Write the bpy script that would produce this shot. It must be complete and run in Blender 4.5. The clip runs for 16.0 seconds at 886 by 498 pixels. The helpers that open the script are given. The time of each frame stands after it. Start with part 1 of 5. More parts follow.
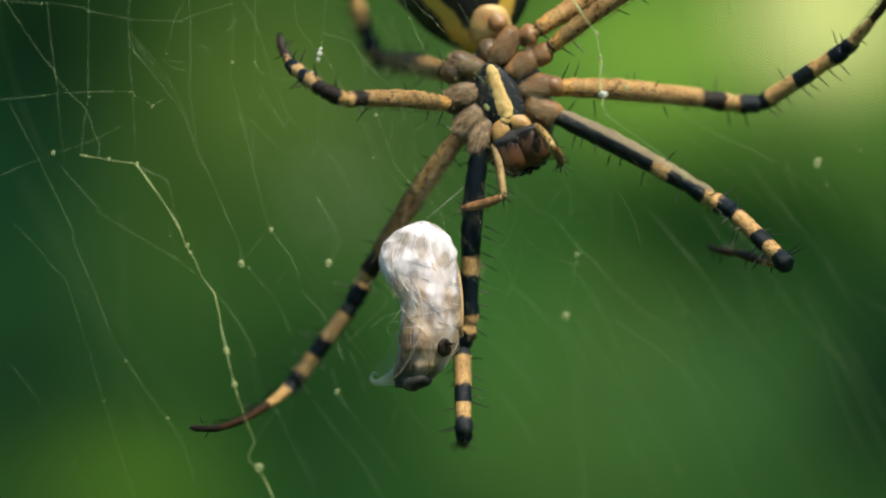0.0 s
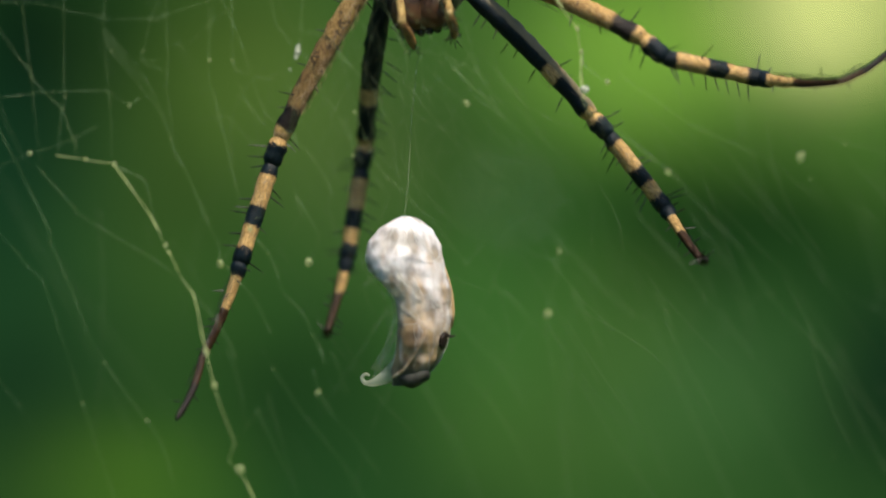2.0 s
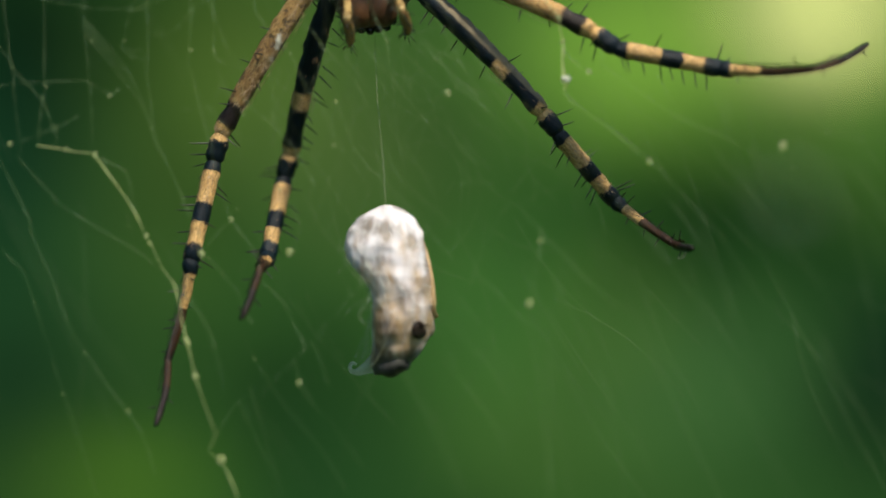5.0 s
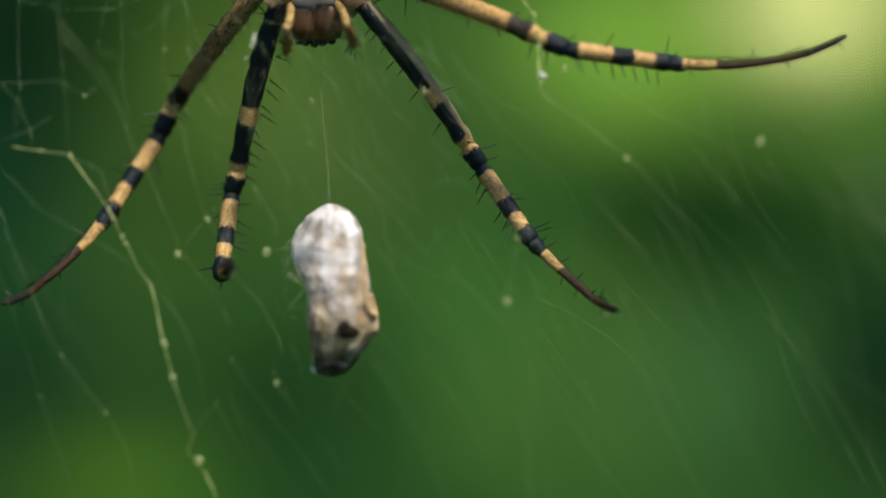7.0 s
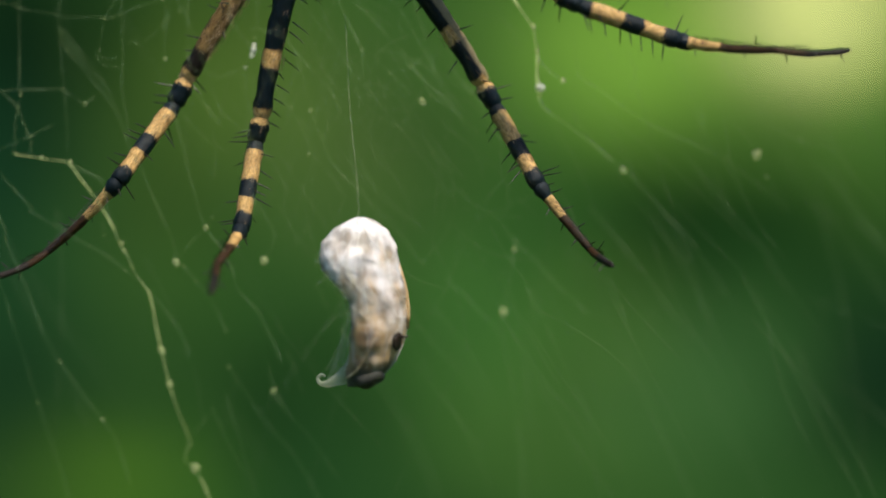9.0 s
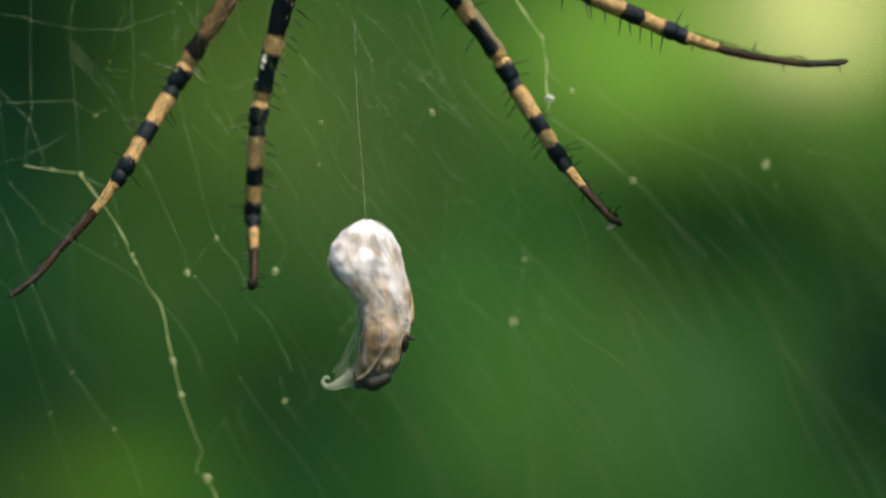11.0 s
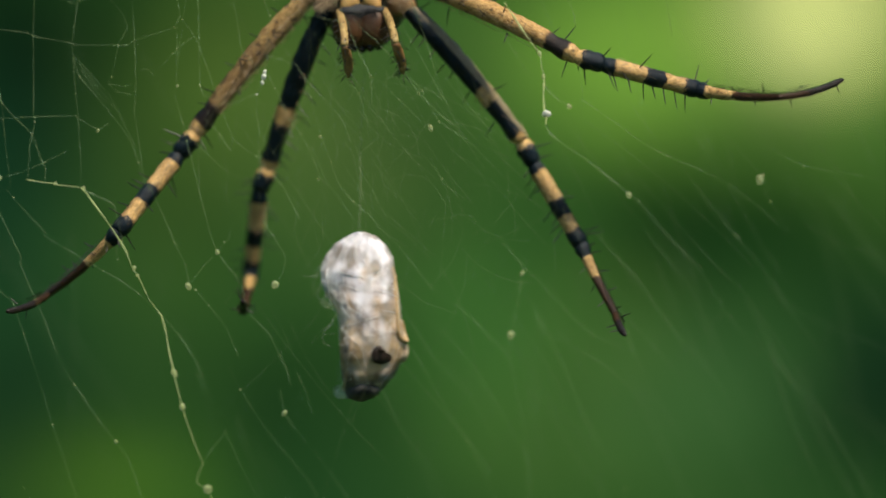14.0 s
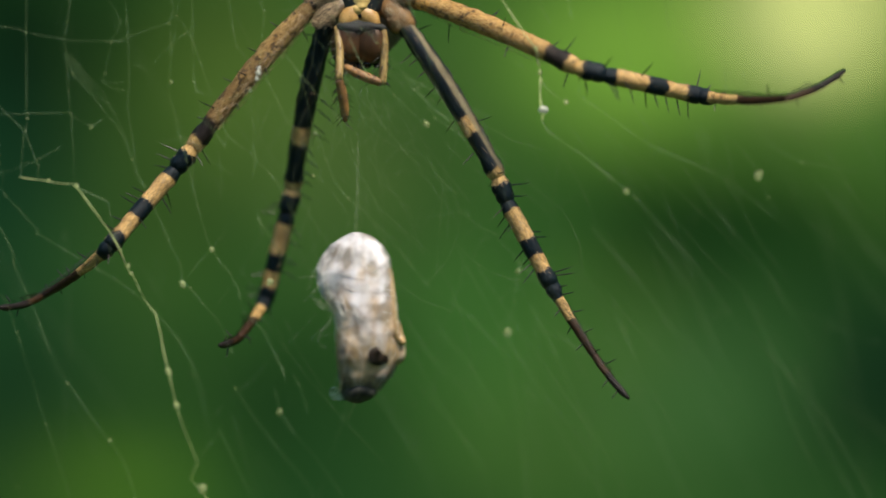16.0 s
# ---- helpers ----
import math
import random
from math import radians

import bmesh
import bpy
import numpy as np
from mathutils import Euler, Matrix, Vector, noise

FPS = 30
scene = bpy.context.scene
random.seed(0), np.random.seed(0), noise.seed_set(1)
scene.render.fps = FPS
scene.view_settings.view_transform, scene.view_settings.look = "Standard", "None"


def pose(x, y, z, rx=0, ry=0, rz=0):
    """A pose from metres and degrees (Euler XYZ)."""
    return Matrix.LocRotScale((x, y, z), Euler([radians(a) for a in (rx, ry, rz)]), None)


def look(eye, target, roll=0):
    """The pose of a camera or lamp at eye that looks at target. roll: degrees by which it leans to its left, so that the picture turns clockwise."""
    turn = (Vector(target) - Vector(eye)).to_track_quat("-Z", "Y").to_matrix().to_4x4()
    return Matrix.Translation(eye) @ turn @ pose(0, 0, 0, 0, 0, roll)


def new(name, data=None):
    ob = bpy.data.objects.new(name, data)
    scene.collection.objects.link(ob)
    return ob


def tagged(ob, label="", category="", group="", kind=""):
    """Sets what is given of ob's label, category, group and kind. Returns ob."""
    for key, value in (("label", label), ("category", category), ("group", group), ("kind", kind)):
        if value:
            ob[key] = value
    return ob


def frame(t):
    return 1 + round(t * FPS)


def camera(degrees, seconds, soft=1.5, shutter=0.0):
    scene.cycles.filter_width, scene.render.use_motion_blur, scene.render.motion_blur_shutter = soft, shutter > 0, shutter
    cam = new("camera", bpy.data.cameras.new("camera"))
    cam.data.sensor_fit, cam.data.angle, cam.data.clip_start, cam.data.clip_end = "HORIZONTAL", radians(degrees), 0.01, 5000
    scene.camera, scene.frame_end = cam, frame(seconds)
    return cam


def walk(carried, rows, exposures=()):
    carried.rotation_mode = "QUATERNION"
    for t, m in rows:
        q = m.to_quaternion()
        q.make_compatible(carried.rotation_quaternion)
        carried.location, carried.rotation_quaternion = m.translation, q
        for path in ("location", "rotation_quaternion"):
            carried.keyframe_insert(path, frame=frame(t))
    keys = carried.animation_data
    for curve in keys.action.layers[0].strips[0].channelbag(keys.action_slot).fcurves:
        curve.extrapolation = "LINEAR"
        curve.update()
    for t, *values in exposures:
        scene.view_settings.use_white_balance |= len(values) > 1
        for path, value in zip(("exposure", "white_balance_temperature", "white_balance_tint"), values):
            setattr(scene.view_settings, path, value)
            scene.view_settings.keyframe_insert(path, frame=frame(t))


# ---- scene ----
MM = 0.001
DU = MM / 33.08  # drawing unit of the plan


cam = camera(15.0, 16.0, 1.8, 0.5)
cam.data.dof.use_dof = True
cam.data.dof.focus_distance = 0.1815
cam.data.dof.aperture_fstop = 12.0


def held(x, y, z, roll):
    """The camera's pose in mm and degrees, looking level along y."""
    return pose(x * MM, y * MM, z * MM, 90, 0, 0) @ pose(0, 0, 0, 0, 0, roll)


walk(cam, [
    (0.0, held(-2.128, -179.378, -0.910, 0.76)),
    (0.5, held(-1.967, -178.285, -0.921, 1.06)),
    (1.0, held(-2.757, -180.534, -0.741, 1.27)),
    (1.5, held(-1.701, -177.309, -0.989, 0.55)),
    (2.0, held(-1.111, -177.680, -1.011, 0.26)),
    (2.5, held(-1.503, -177.512, -0.636, 0.59)),
    (3.0, held(-1.738, -178.007, -0.914, 0.15)),
    (3.5, held(-1.324, -178.155, -0.881, 0.30)),
    (6.0, held(0.103, -176.818, -1.885, 0.14)),
    (6.5, held(0.341, -177.473, -1.565, 0.16)),
    (7.0, held(1.061, -176.658, -1.620, -0.25)),
    (7.5, held(0.576, -178.291, -1.426, -0.13)),
    (8.0, held(1.235, -177.500, -1.248, 0.09)),
    (10.5, held(0.931, -177.522, -0.963, 0.27)),
    (11.0, held(0.669, -178.130, -0.541, 0.07)),
    (11.5, held(0.381, -181.475, 0.550, 0.23)),
    (12.0, held(0.686, -177.497, -0.500, 0.03)),
    (12.5, held(0.000, -180.000, -0.000, 0.00)),
    (13.0, held(0.324, -179.256, 0.085, 0.08)),
    (13.5, held(1.099, -179.101, 0.380, 0.18)),
    (14.0, held(0.768, -180.152, 0.188, 0.13)),
    (14.5, held(0.695, -179.356, 0.251, 0.09)),
    (15.0, held(1.036, -179.859, 0.036, 0.21)),
    (15.5, held(0.714, -180.644, 0.312, 0.41)),
    (16.0, held(0.980, -178.787, 0.035, 0.03)),
], [(0.0, 0.05), (1.5, 0.02), (6.0, 0.0), (12.0, -0.02), (14.0, -0.06), (16.0, -0.06)])


# the light: soft sun through foliage, from above and in front, and the sky
world = bpy.data.worlds.new("world")
scene.world = world
world.use_nodes = True
wn = world.node_tree.nodes
sky = wn.new("ShaderNodeTexSky")
sky.sky_type = "NISHITA"
sky.sun_disc = False
sky.sun_elevation = radians(60)
sky.sun_rotation = radians(145)
world.node_tree.links.new(sky.outputs[0], wn["Background"].inputs[0])
wn["Background"].inputs[1].default_value = 0.15
sun = new("sun", bpy.data.lights.new("sun", "SUN"))
sun.data.energy, sun.data.angle, sun.data.color = 5.9, radians(5), (1.0, 0.91, 0.76)
sun.matrix_world = look((0.28, -0.40, 0.86), (0, 0, 0))
scene.view_settings.exposure = 0.0


# ---- materials ----
def shader(name):
    m = bpy.data.materials.new(name)
    m.use_nodes = True
    t = m.node_tree
    return m, t, t.nodes["Principled BSDF"]


def add(t, kind, **values):
    n = t.nodes.new(kind)
    for k, v in values.items():
        n.inputs[k.replace("_", " ")].default_value = v
    return n


def ramp(t, fac, stops, kind="LINEAR"):
    n = t.nodes.new("ShaderNodeValToRGB")
    n.color_ramp.interpolation = kind
    e = n.color_ramp.elements
    while len(e) > 1:
        e.remove(e[0])
    e[0].position, e[0].color = stops[0][0], (*stops[0][1], 1)
    for p, c in stops[1:]:
        s = e.new(p)
        s.color = (*c, 1)
    t.links.new(fac, n.inputs[0])
    return n.outputs[0]


def mix(t, fac, a, b, mode="MIX"):
    n = t.nodes.new("ShaderNodeMix")
    n.data_type, n.blend_type = "RGBA", mode
    for sock, v in ((n.inputs[0], fac), (n.inputs[6], a), (n.inputs[7], b)):
        if hasattr(v, "is_linked"):
            t.links.new(v, sock)
        else:
            sock.default_value = v if isinstance(v, float) else (*v, 1)
    return n.outputs[2]


def calc(t, op, a, b=0.0, c=0.0):
    n = t.nodes.new("ShaderNodeMath")
    n.operation = op
    for sock, v in zip(n.inputs, (a, b, c)):
        if hasattr(v, "is_linked"):
            t.links.new(v, sock)
        else:
            sock.default_value = v
    return n.outputs[0]


def coords(t, scale=1.0, which="Object"):
    c = t.nodes.new("ShaderNodeTexCoord")
    m = t.nodes.new("ShaderNodeMapping")
    s = scale if isinstance(scale, tuple) else (scale,) * 3
    m.inputs["Scale"].default_value = s
    t.links.new(c.outputs[which], m.inputs[0])
    return m.outputs[0]


def noise_tex(t, vec, scale, detail=4.0, rough=0.6):
    n = add(t, "ShaderNodeTexNoise", Scale=scale, Detail=detail, Roughness=rough)
    t.links.new(vec, n.inputs["Vector"])
    return n.outputs["Fac"]


def bump(t, b, height, strength, distance):
    n = add(t, "ShaderNodeBump", Strength=strength, Distance=distance)
    t.links.new(height, n.inputs["Height"])
    t.links.new(n.outputs[0], b.inputs["Normal"])


BLACK = (0.0026, 0.0090, 0.0145)
DARK = (0.014, 0.010, 0.008)
TAN = (0.53, 0.345, 0.135)
BUFF = (0.42, 0.26, 0.092)
BROWN = (0.044, 0.022, 0.009)


def banded(name, length, bands, speckle=0.0, dorsal=0.0):
    """Chitin with cross bands; bands are (end in drawing units, colour)."""
    m, t, b = shader(name)
    v = coords(t, 1.0)
    sep = t.nodes.new("ShaderNodeSeparateXYZ")
    t.links.new(v, sep.inputs[0])
    rag = noise_tex(t, v, 2600.0, 3.0)
    x = calc(t, "MULTIPLY_ADD", rag, 20 * DU, sep.outputs[0])
    f = calc(t, "MULTIPLY", calc(t, "SUBTRACT", x, 10 * DU), 1.0 / (length * DU))
    stops, at = [], 0.0
    for end, colour in bands:
        stops.append((min(at + 0.004, 1.0), colour))
        stops.append((max(min(end / length - 0.012, 1.0), at), colour))
        at = end / length
    base = ramp(t, f, stops)
    fine = noise_tex(t, coords(t, (1.0, 2.6, 2.6)), 3800.0, 5.0, 0.7)
    tone = ramp(t, fine, [(0.36, (0.36, 0.29, 0.22)), (0.48, (0.92, 0.88, 0.82)), (0.64, (1.4, 1.38, 1.35))])
    base = mix(t, 0.85, base, tone, "MULTIPLY")
    blotch = noise_tex(t, v, 1500.0, 3.0, 0.6)
    base = mix(t, 0.42, base, ramp(t, blotch, [(0.40, (0.52, 0.42, 0.34)), (0.55, (1.1, 1.1, 1.1))]), "MULTIPLY")
    if speckle:
        sp = noise_tex(t, v, 2600.0, 1.5, 0.5)
        base = mix(t, ramp(t, sp, [(0.60, (0, 0, 0)), (0.66, (1, 1, 1))]), base, mix(t, speckle, base, DARK))
    if dorsal:
        side = calc(t, "MULTIPLY_ADD", calc(t, "ADD", fine, rag), 0.16 * MM, calc(t, "MULTIPLY_ADD", sep.outputs[1], 0.12, calc(t, "SUBTRACT", sep.outputs[2], 0.12 * MM)))
        d = ramp(t, calc(t, "MULTIPLY_ADD", side, 1 / MM, 0.0), [(0.23, (0, 0, 0)), (0.36, (1, 1, 1))])
        base = mix(t, calc(t, "MULTIPLY", d, dorsal), base, mix(t, blotch, (0.13, 0.11, 0.065), (0.34, 0.27, 0.15)))
    t.links.new(base, b.inputs["Base Color"])
    t.links.new(ramp(t, fine, [(0.36, (0.62,) * 3), (0.64, (0.24,) * 3)]), b.inputs["Roughness"])
    b.inputs["Specular IOR Level"].default_value = 0.22
    bump(t, b, fine, 1.0, 0.06 * MM)
    return m


def chitin(name, colour, second, rough=0.45, scale=2500.0, grain=0.5, gloss=0.5):
    m, t, b = shader(name)
    v = coords(t, 1.0)
    a = noise_tex(t, v, scale, 4.0)
    f = noise_tex(t, v, scale * 4, 4.0, 0.7)
    base = mix(t, ramp(t, a, [(0.35, (0, 0, 0)), (0.65, (1, 1, 1))]), colour, second)
    base = mix(t, grain, base, ramp(t, f, [(0.3, (0.5, 0.5, 0.5)), (0.7, (1.2, 1.2, 1.2))]), "MULTIPLY")
    t.links.new(base, b.inputs["Base Color"])
    b.inputs["Roughness"].default_value = rough
    b.inputs["Specular IOR Level"].default_value = gloss
    bump(t, b, f, 0.4, 0.04 * MM)
    return m


bristle_mat = chitin("black_bristle", (0.008, 0.007, 0.006), (0.02, 0.014, 0.01), 0.5)
hair_mat = chitin("pale_hair", (0.46, 0.33, 0.18), (0.30, 0.19, 0.10), 0.6)
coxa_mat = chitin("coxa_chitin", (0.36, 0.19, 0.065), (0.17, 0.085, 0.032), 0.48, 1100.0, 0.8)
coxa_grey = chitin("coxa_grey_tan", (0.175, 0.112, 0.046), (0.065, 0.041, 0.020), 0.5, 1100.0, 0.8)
sternum_mat = chitin("sternum_dark", (0.008, 0.013, 0.017), (0.022, 0.026, 0.028), 0.42, 2200.0, 0.8, 0.3)
stripe_mat = chitin("sternum_yellow", (0.80, 0.58, 0.20), (0.66, 0.42, 0.13), 0.55, 3500.0)
mouth_mat = chitin("mouthpart_amber", (0.56, 0.34, 0.11), (0.38, 0.20, 0.06), 0.35)
epigyne_mat = chitin("epigyne_tan", (0.62, 0.44, 0.15), (0.40, 0.22, 0.07), 0.5, 700.0, 0.6)
jaw_mat = chitin("chelicera_brown", (0.115, 0.050, 0.016), (0.036, 0.018, 0.009), 0.5, 700.0, 0.5, 0.3)
eye_mat = chitin("eye_black", (0.004, 0.004, 0.005), (0.008, 0.008, 0.01), 0.08, 2500.0, 0.0)
shell_mat = chitin("carapace_grey", (0.30, 0.24, 0.17), (0.16, 0.12, 0.08), 0.6)
palp_tip_mat = chitin("palp_orange", (0.40, 0.20, 0.06), (0.21, 0.105, 0.04), 0.5)
palp_mat = chitin("palp_tan", (0.43, 0.30, 0.105), (0.26, 0.16, 0.055), 0.4)
fringe_mat = chitin("jaw_black_fringe", (0.006, 0.010, 0.013), (0.016, 0.014, 0.012), 0.75)


def abdomen_material():
    m, t, b = shader("abdomen_black_yellow")
    v = coords(t, 1.0)
    sep = t.nodes.new("ShaderNodeSeparateXYZ")
    t.links.new(v, sep.inputs[0])
    wob = noise_tex(t, v, 700.0, 3.0)
    x = calc(t, "ABSOLUTE", calc(t, "MULTIPLY_ADD", wob, 0.7 * MM, calc(t, "SUBTRACT", sep.outputs[0], 0.35 * MM)))
    # the stripes draw together towards the waist
    x = calc(t, "MULTIPLY_ADD", sep.outputs[2], -0.55, x)
    f = calc(t, "MULTIPLY", x, 1 / (7 * MM))
    yellow = (0.62, 0.42, 0.06)
    base = ramp(t, f, [(0.0, (0.02, 0.016, 0.01)), (0.49, (0.010, 0.011, 0.012)), (0.52, yellow), (0.60, yellow),
                       (0.63, (0.010, 0.011, 0.012)), (0.90, (0.014, 0.014, 0.012)), (1.0, (0.03, 0.03, 0.02))])
    sp = noise_tex(t, v, 1900.0, 2.0)
    base = mix(t, ramp(t, sp, [(0.70, (0, 0, 0)), (0.76, (1, 1, 1))]), base, (0.24, 0.18, 0.06))
    t.links.new(base, b.inputs["Base Color"])
    b.inputs["Roughness"].default_value = 0.5
    bump(t, b, noise_tex(t, v, 3000.0), 0.3, 0.05 * MM)
    return m


def silk(name, colour, alpha, rough=0.4, glow_through=0.4, broken=1.0):
    """Pale fibre that lets light through from behind."""
    m, t, b = shader(name)
    v = coords(t, 1.0)
    n = noise_tex(t, v, 900.0, 3.0)
    c = mix(t, ramp(t, n, [(0.3, (0, 0, 0)), (0.7, (1, 1, 1))]), colour, tuple(c * 0.8 for c in colour))
    t.links.new(c, b.inputs["Base Color"])
    b.inputs["Roughness"].default_value = rough
    tr = t.nodes.new("ShaderNodeBsdfTranslucent")
    t.links.new(c, tr.inputs[0])
    one = t.nodes.new("ShaderNodeMixShader")
    one.inputs[0].default_value = glow_through
    t.links.new(b.outputs[0], one.inputs[1])
    t.links.new(tr.outputs[0], one.inputs[2])
    clear = t.nodes.new("ShaderNodeBsdfTransparent")
    two = t.nodes.new("ShaderNodeMixShader")
    gap = noise_tex(t, v, 420.0, 4.0, 0.75)
    t.links.new(calc(t, "MULTIPLY", ramp(t, gap, [(0.36, (broken,) * 3), (0.62, (1, 1, 1))]), alpha), two.inputs[0])
    t.links.new(clear.outputs[0], two.inputs[1])
    t.links.new(one.outputs[0], two.inputs[2])
    t.links.new(two.outputs[0], t.nodes["Material Output"].inputs[0])
    return m


thread_mat = silk("web_thread", (0.72, 0.80, 0.36), 0.85, 0.4, 0.3, 0.4)
faint_mat = silk("web_fine_thread", (0.46, 0.60, 0.32), 0.055, 0.5, 0.2, 0.1)
hairline_mat = silk("web_hairline", (0.48, 0.60, 0.32), 0.08, 0.5, 0.2, 0.1)
thin_mat = silk("web_thin_thread", (0.44, 0.60, 0.30), 0.36, 0.4, 0.25, 0.06)
drag_mat = silk("drag_silk", (0.60, 0.66, 0.44), 0.40, 0.35, 0.3, 0.7)
wisp_mat = silk("web_wisp", (0.42, 0.60, 0.28), 0.26, 0.4, 0.25, 0.04)
bead_mat = silk("web_bead", (0.64, 0.70, 0.34), 0.5, 0.4)
bright_bead_mat = silk("web_bright_bead", (0.92, 0.92, 0.80), 0.95, 0.3)
wrap_mat = silk("wrapping_silk", (0.95, 0.93, 0.90), 0.95, 0.3)
fluff_mat = silk("seed_fluff", (0.45, 0.62, 0.45), 0.35)
tail_mat = silk("tail_silk", (0.76, 0.80, 0.62), 0.50, 0.35, 0.5)
wispy_mat = silk("loose_silk", (0.80, 0.84, 0.66), 0.30, 0.35, 0.5)


def prey_material():
    """A brown and grey insect under satin layers of white silk, thick above and thin below."""
    m, t, b = shader("silk_wrapped_body")
    v = coords(t, 1.0)
    sep = t.nodes.new("ShaderNodeSeparateXYZ")
    t.links.new(v, sep.inputs[0])
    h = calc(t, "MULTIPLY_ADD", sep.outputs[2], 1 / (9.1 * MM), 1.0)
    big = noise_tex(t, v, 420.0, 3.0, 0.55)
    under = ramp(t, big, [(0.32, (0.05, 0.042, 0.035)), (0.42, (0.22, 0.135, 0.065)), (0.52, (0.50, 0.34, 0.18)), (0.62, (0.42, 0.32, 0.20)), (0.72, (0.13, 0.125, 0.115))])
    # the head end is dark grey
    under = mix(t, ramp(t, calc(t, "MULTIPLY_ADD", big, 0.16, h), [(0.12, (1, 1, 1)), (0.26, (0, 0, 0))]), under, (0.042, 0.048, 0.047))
    # long satin fibres that wind round and down
    turned = t.nodes.new("ShaderNodeMapping")
    turned.inputs["Rotation"].default_value = (0.35, 0.3, 0.0)
    turned.inputs["Scale"].default_value = (1.0, 1.0, 0.16)
    t.links.new(v, turned.inputs[0])
    fibre = noise_tex(t, turned.outputs[0], 1500.0, 4.0, 0.6)
    broad = noise_tex(t, coords(t, (1.0, 1.0, 0.5)), 620.0, 3.0, 0.5)
    hollow = noise_tex(t, coords(t, (1.0, 1.0, 0.75)), 800.0, 2.0, 0.45)
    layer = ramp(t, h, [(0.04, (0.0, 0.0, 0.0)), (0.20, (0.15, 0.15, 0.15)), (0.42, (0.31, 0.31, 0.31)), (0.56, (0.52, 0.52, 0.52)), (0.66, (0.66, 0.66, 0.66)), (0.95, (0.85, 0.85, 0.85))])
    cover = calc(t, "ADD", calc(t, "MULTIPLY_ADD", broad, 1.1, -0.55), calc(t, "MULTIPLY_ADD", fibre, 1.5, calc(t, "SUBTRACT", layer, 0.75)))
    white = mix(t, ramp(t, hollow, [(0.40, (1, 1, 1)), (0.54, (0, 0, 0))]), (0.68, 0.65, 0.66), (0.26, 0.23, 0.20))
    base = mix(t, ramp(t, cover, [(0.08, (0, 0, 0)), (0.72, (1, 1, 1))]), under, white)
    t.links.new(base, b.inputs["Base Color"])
    t.links.new(ramp(t, fibre, [(0.35, (0.62,) * 3), (0.65, (0.40,) * 3)]), b.inputs["Roughness"])
    b.inputs["Subsurface Weight"].default_value = 0.25
    b.inputs["Subsurface Radius"].default_value = (0.4 * MM, 0.3 * MM, 0.25 * MM)
    b.inputs["Subsurface Scale"].default_value = 1.0
    bump(t, b, calc(t, "MULTIPLY_ADD", broad, 0.5, fibre), 0.35, 0.10 * MM)
    return m


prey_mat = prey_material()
dark_mat = chitin("prey_dark_patch", (0.010, 0.008, 0.006), (0.028, 0.015, 0.009), 0.6, 2500.0, 0.5, 0.2)
shoulder_mat = chitin("prey_pale_tan", (0.66, 0.52, 0.38), (0.42, 0.27, 0.15), 0.4)
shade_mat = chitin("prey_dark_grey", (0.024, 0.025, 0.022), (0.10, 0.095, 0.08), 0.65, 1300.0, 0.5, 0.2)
amber_mat = chitin("prey_amber_leg", (0.58, 0.42, 0.22), (0.44, 0.27, 0.12), 0.4)


# ---- the setting ----
def part(name, bm, material, parent=None, label=""):
    me = bpy.data.meshes.new(name)
    bmesh.ops.recalc_face_normals(bm, faces=bm.faces)
    bm.to_mesh(me)
    bm.free()
    me.shade_smooth()
    me.materials.append(material)
    ob = new(name, me)
    if parent:
        ob.parent = parent
    return tagged(ob, label)


def rings(bm, centres, frames, n, close=True):
    """Join rings of n points: each ring is a centre and two half-axis vectors."""
    rows = []
    for c, (a, b) in zip(centres, frames):
        rows.append([bm.verts.new(c + a * math.cos(2 * math.pi * k / n) + b * math.sin(2 * math.pi * k / n)) for k in range(n)])
    for p, q in zip(rows, rows[1:]):
        for k in range(n):
            bm.faces.new((p[k], p[(k + 1) % n], q[(k + 1) % n], q[k]))
    if close:
        bm.faces.new(rows[0][::-1])
        bm.faces.new(rows[-1])
    return rows


def tube(bm, points, radii, n=8):
    pts = [Vector(p) for p in points]
    frames, up = [], Vector((0.13, 0.9, 0.31)).normalized()
    for i in range(len(pts)):
        d = (pts[min(i + 1, len(pts) - 1)] - pts[max(i - 1, 0)]).normalized()
        a = d.cross(up)
        if a.length < 1e-4:
            a = d.cross(Vector((1, 0, 0)))
        a.normalize()
        b = d.cross(a)
        up = -b
        r = radii[i] if isinstance(radii, (list, tuple)) else radii
        frames.append((a * r, b * r))
    rings(bm, pts, frames, n)


def smooth_line(points, steps=5):
    pts = [Vector(p) for p in points]
    out = []
    for i in range(len(pts) - 1):
        p0, p1, p2, p3 = pts[max(i - 1, 0)], pts[i], pts[i + 1], pts[min(i + 2, len(pts) - 1)]
        for s in range(steps):
            u = s / steps
            out.append(0.5 * ((2 * p1) + (p2 - p0) * u + (2 * p0 - 5 * p1 + 4 * p2 - p3) * u * u + (3 * p1 - p0 - 3 * p2 + p3) * u ** 3))
    out.append(pts[-1])
    return out


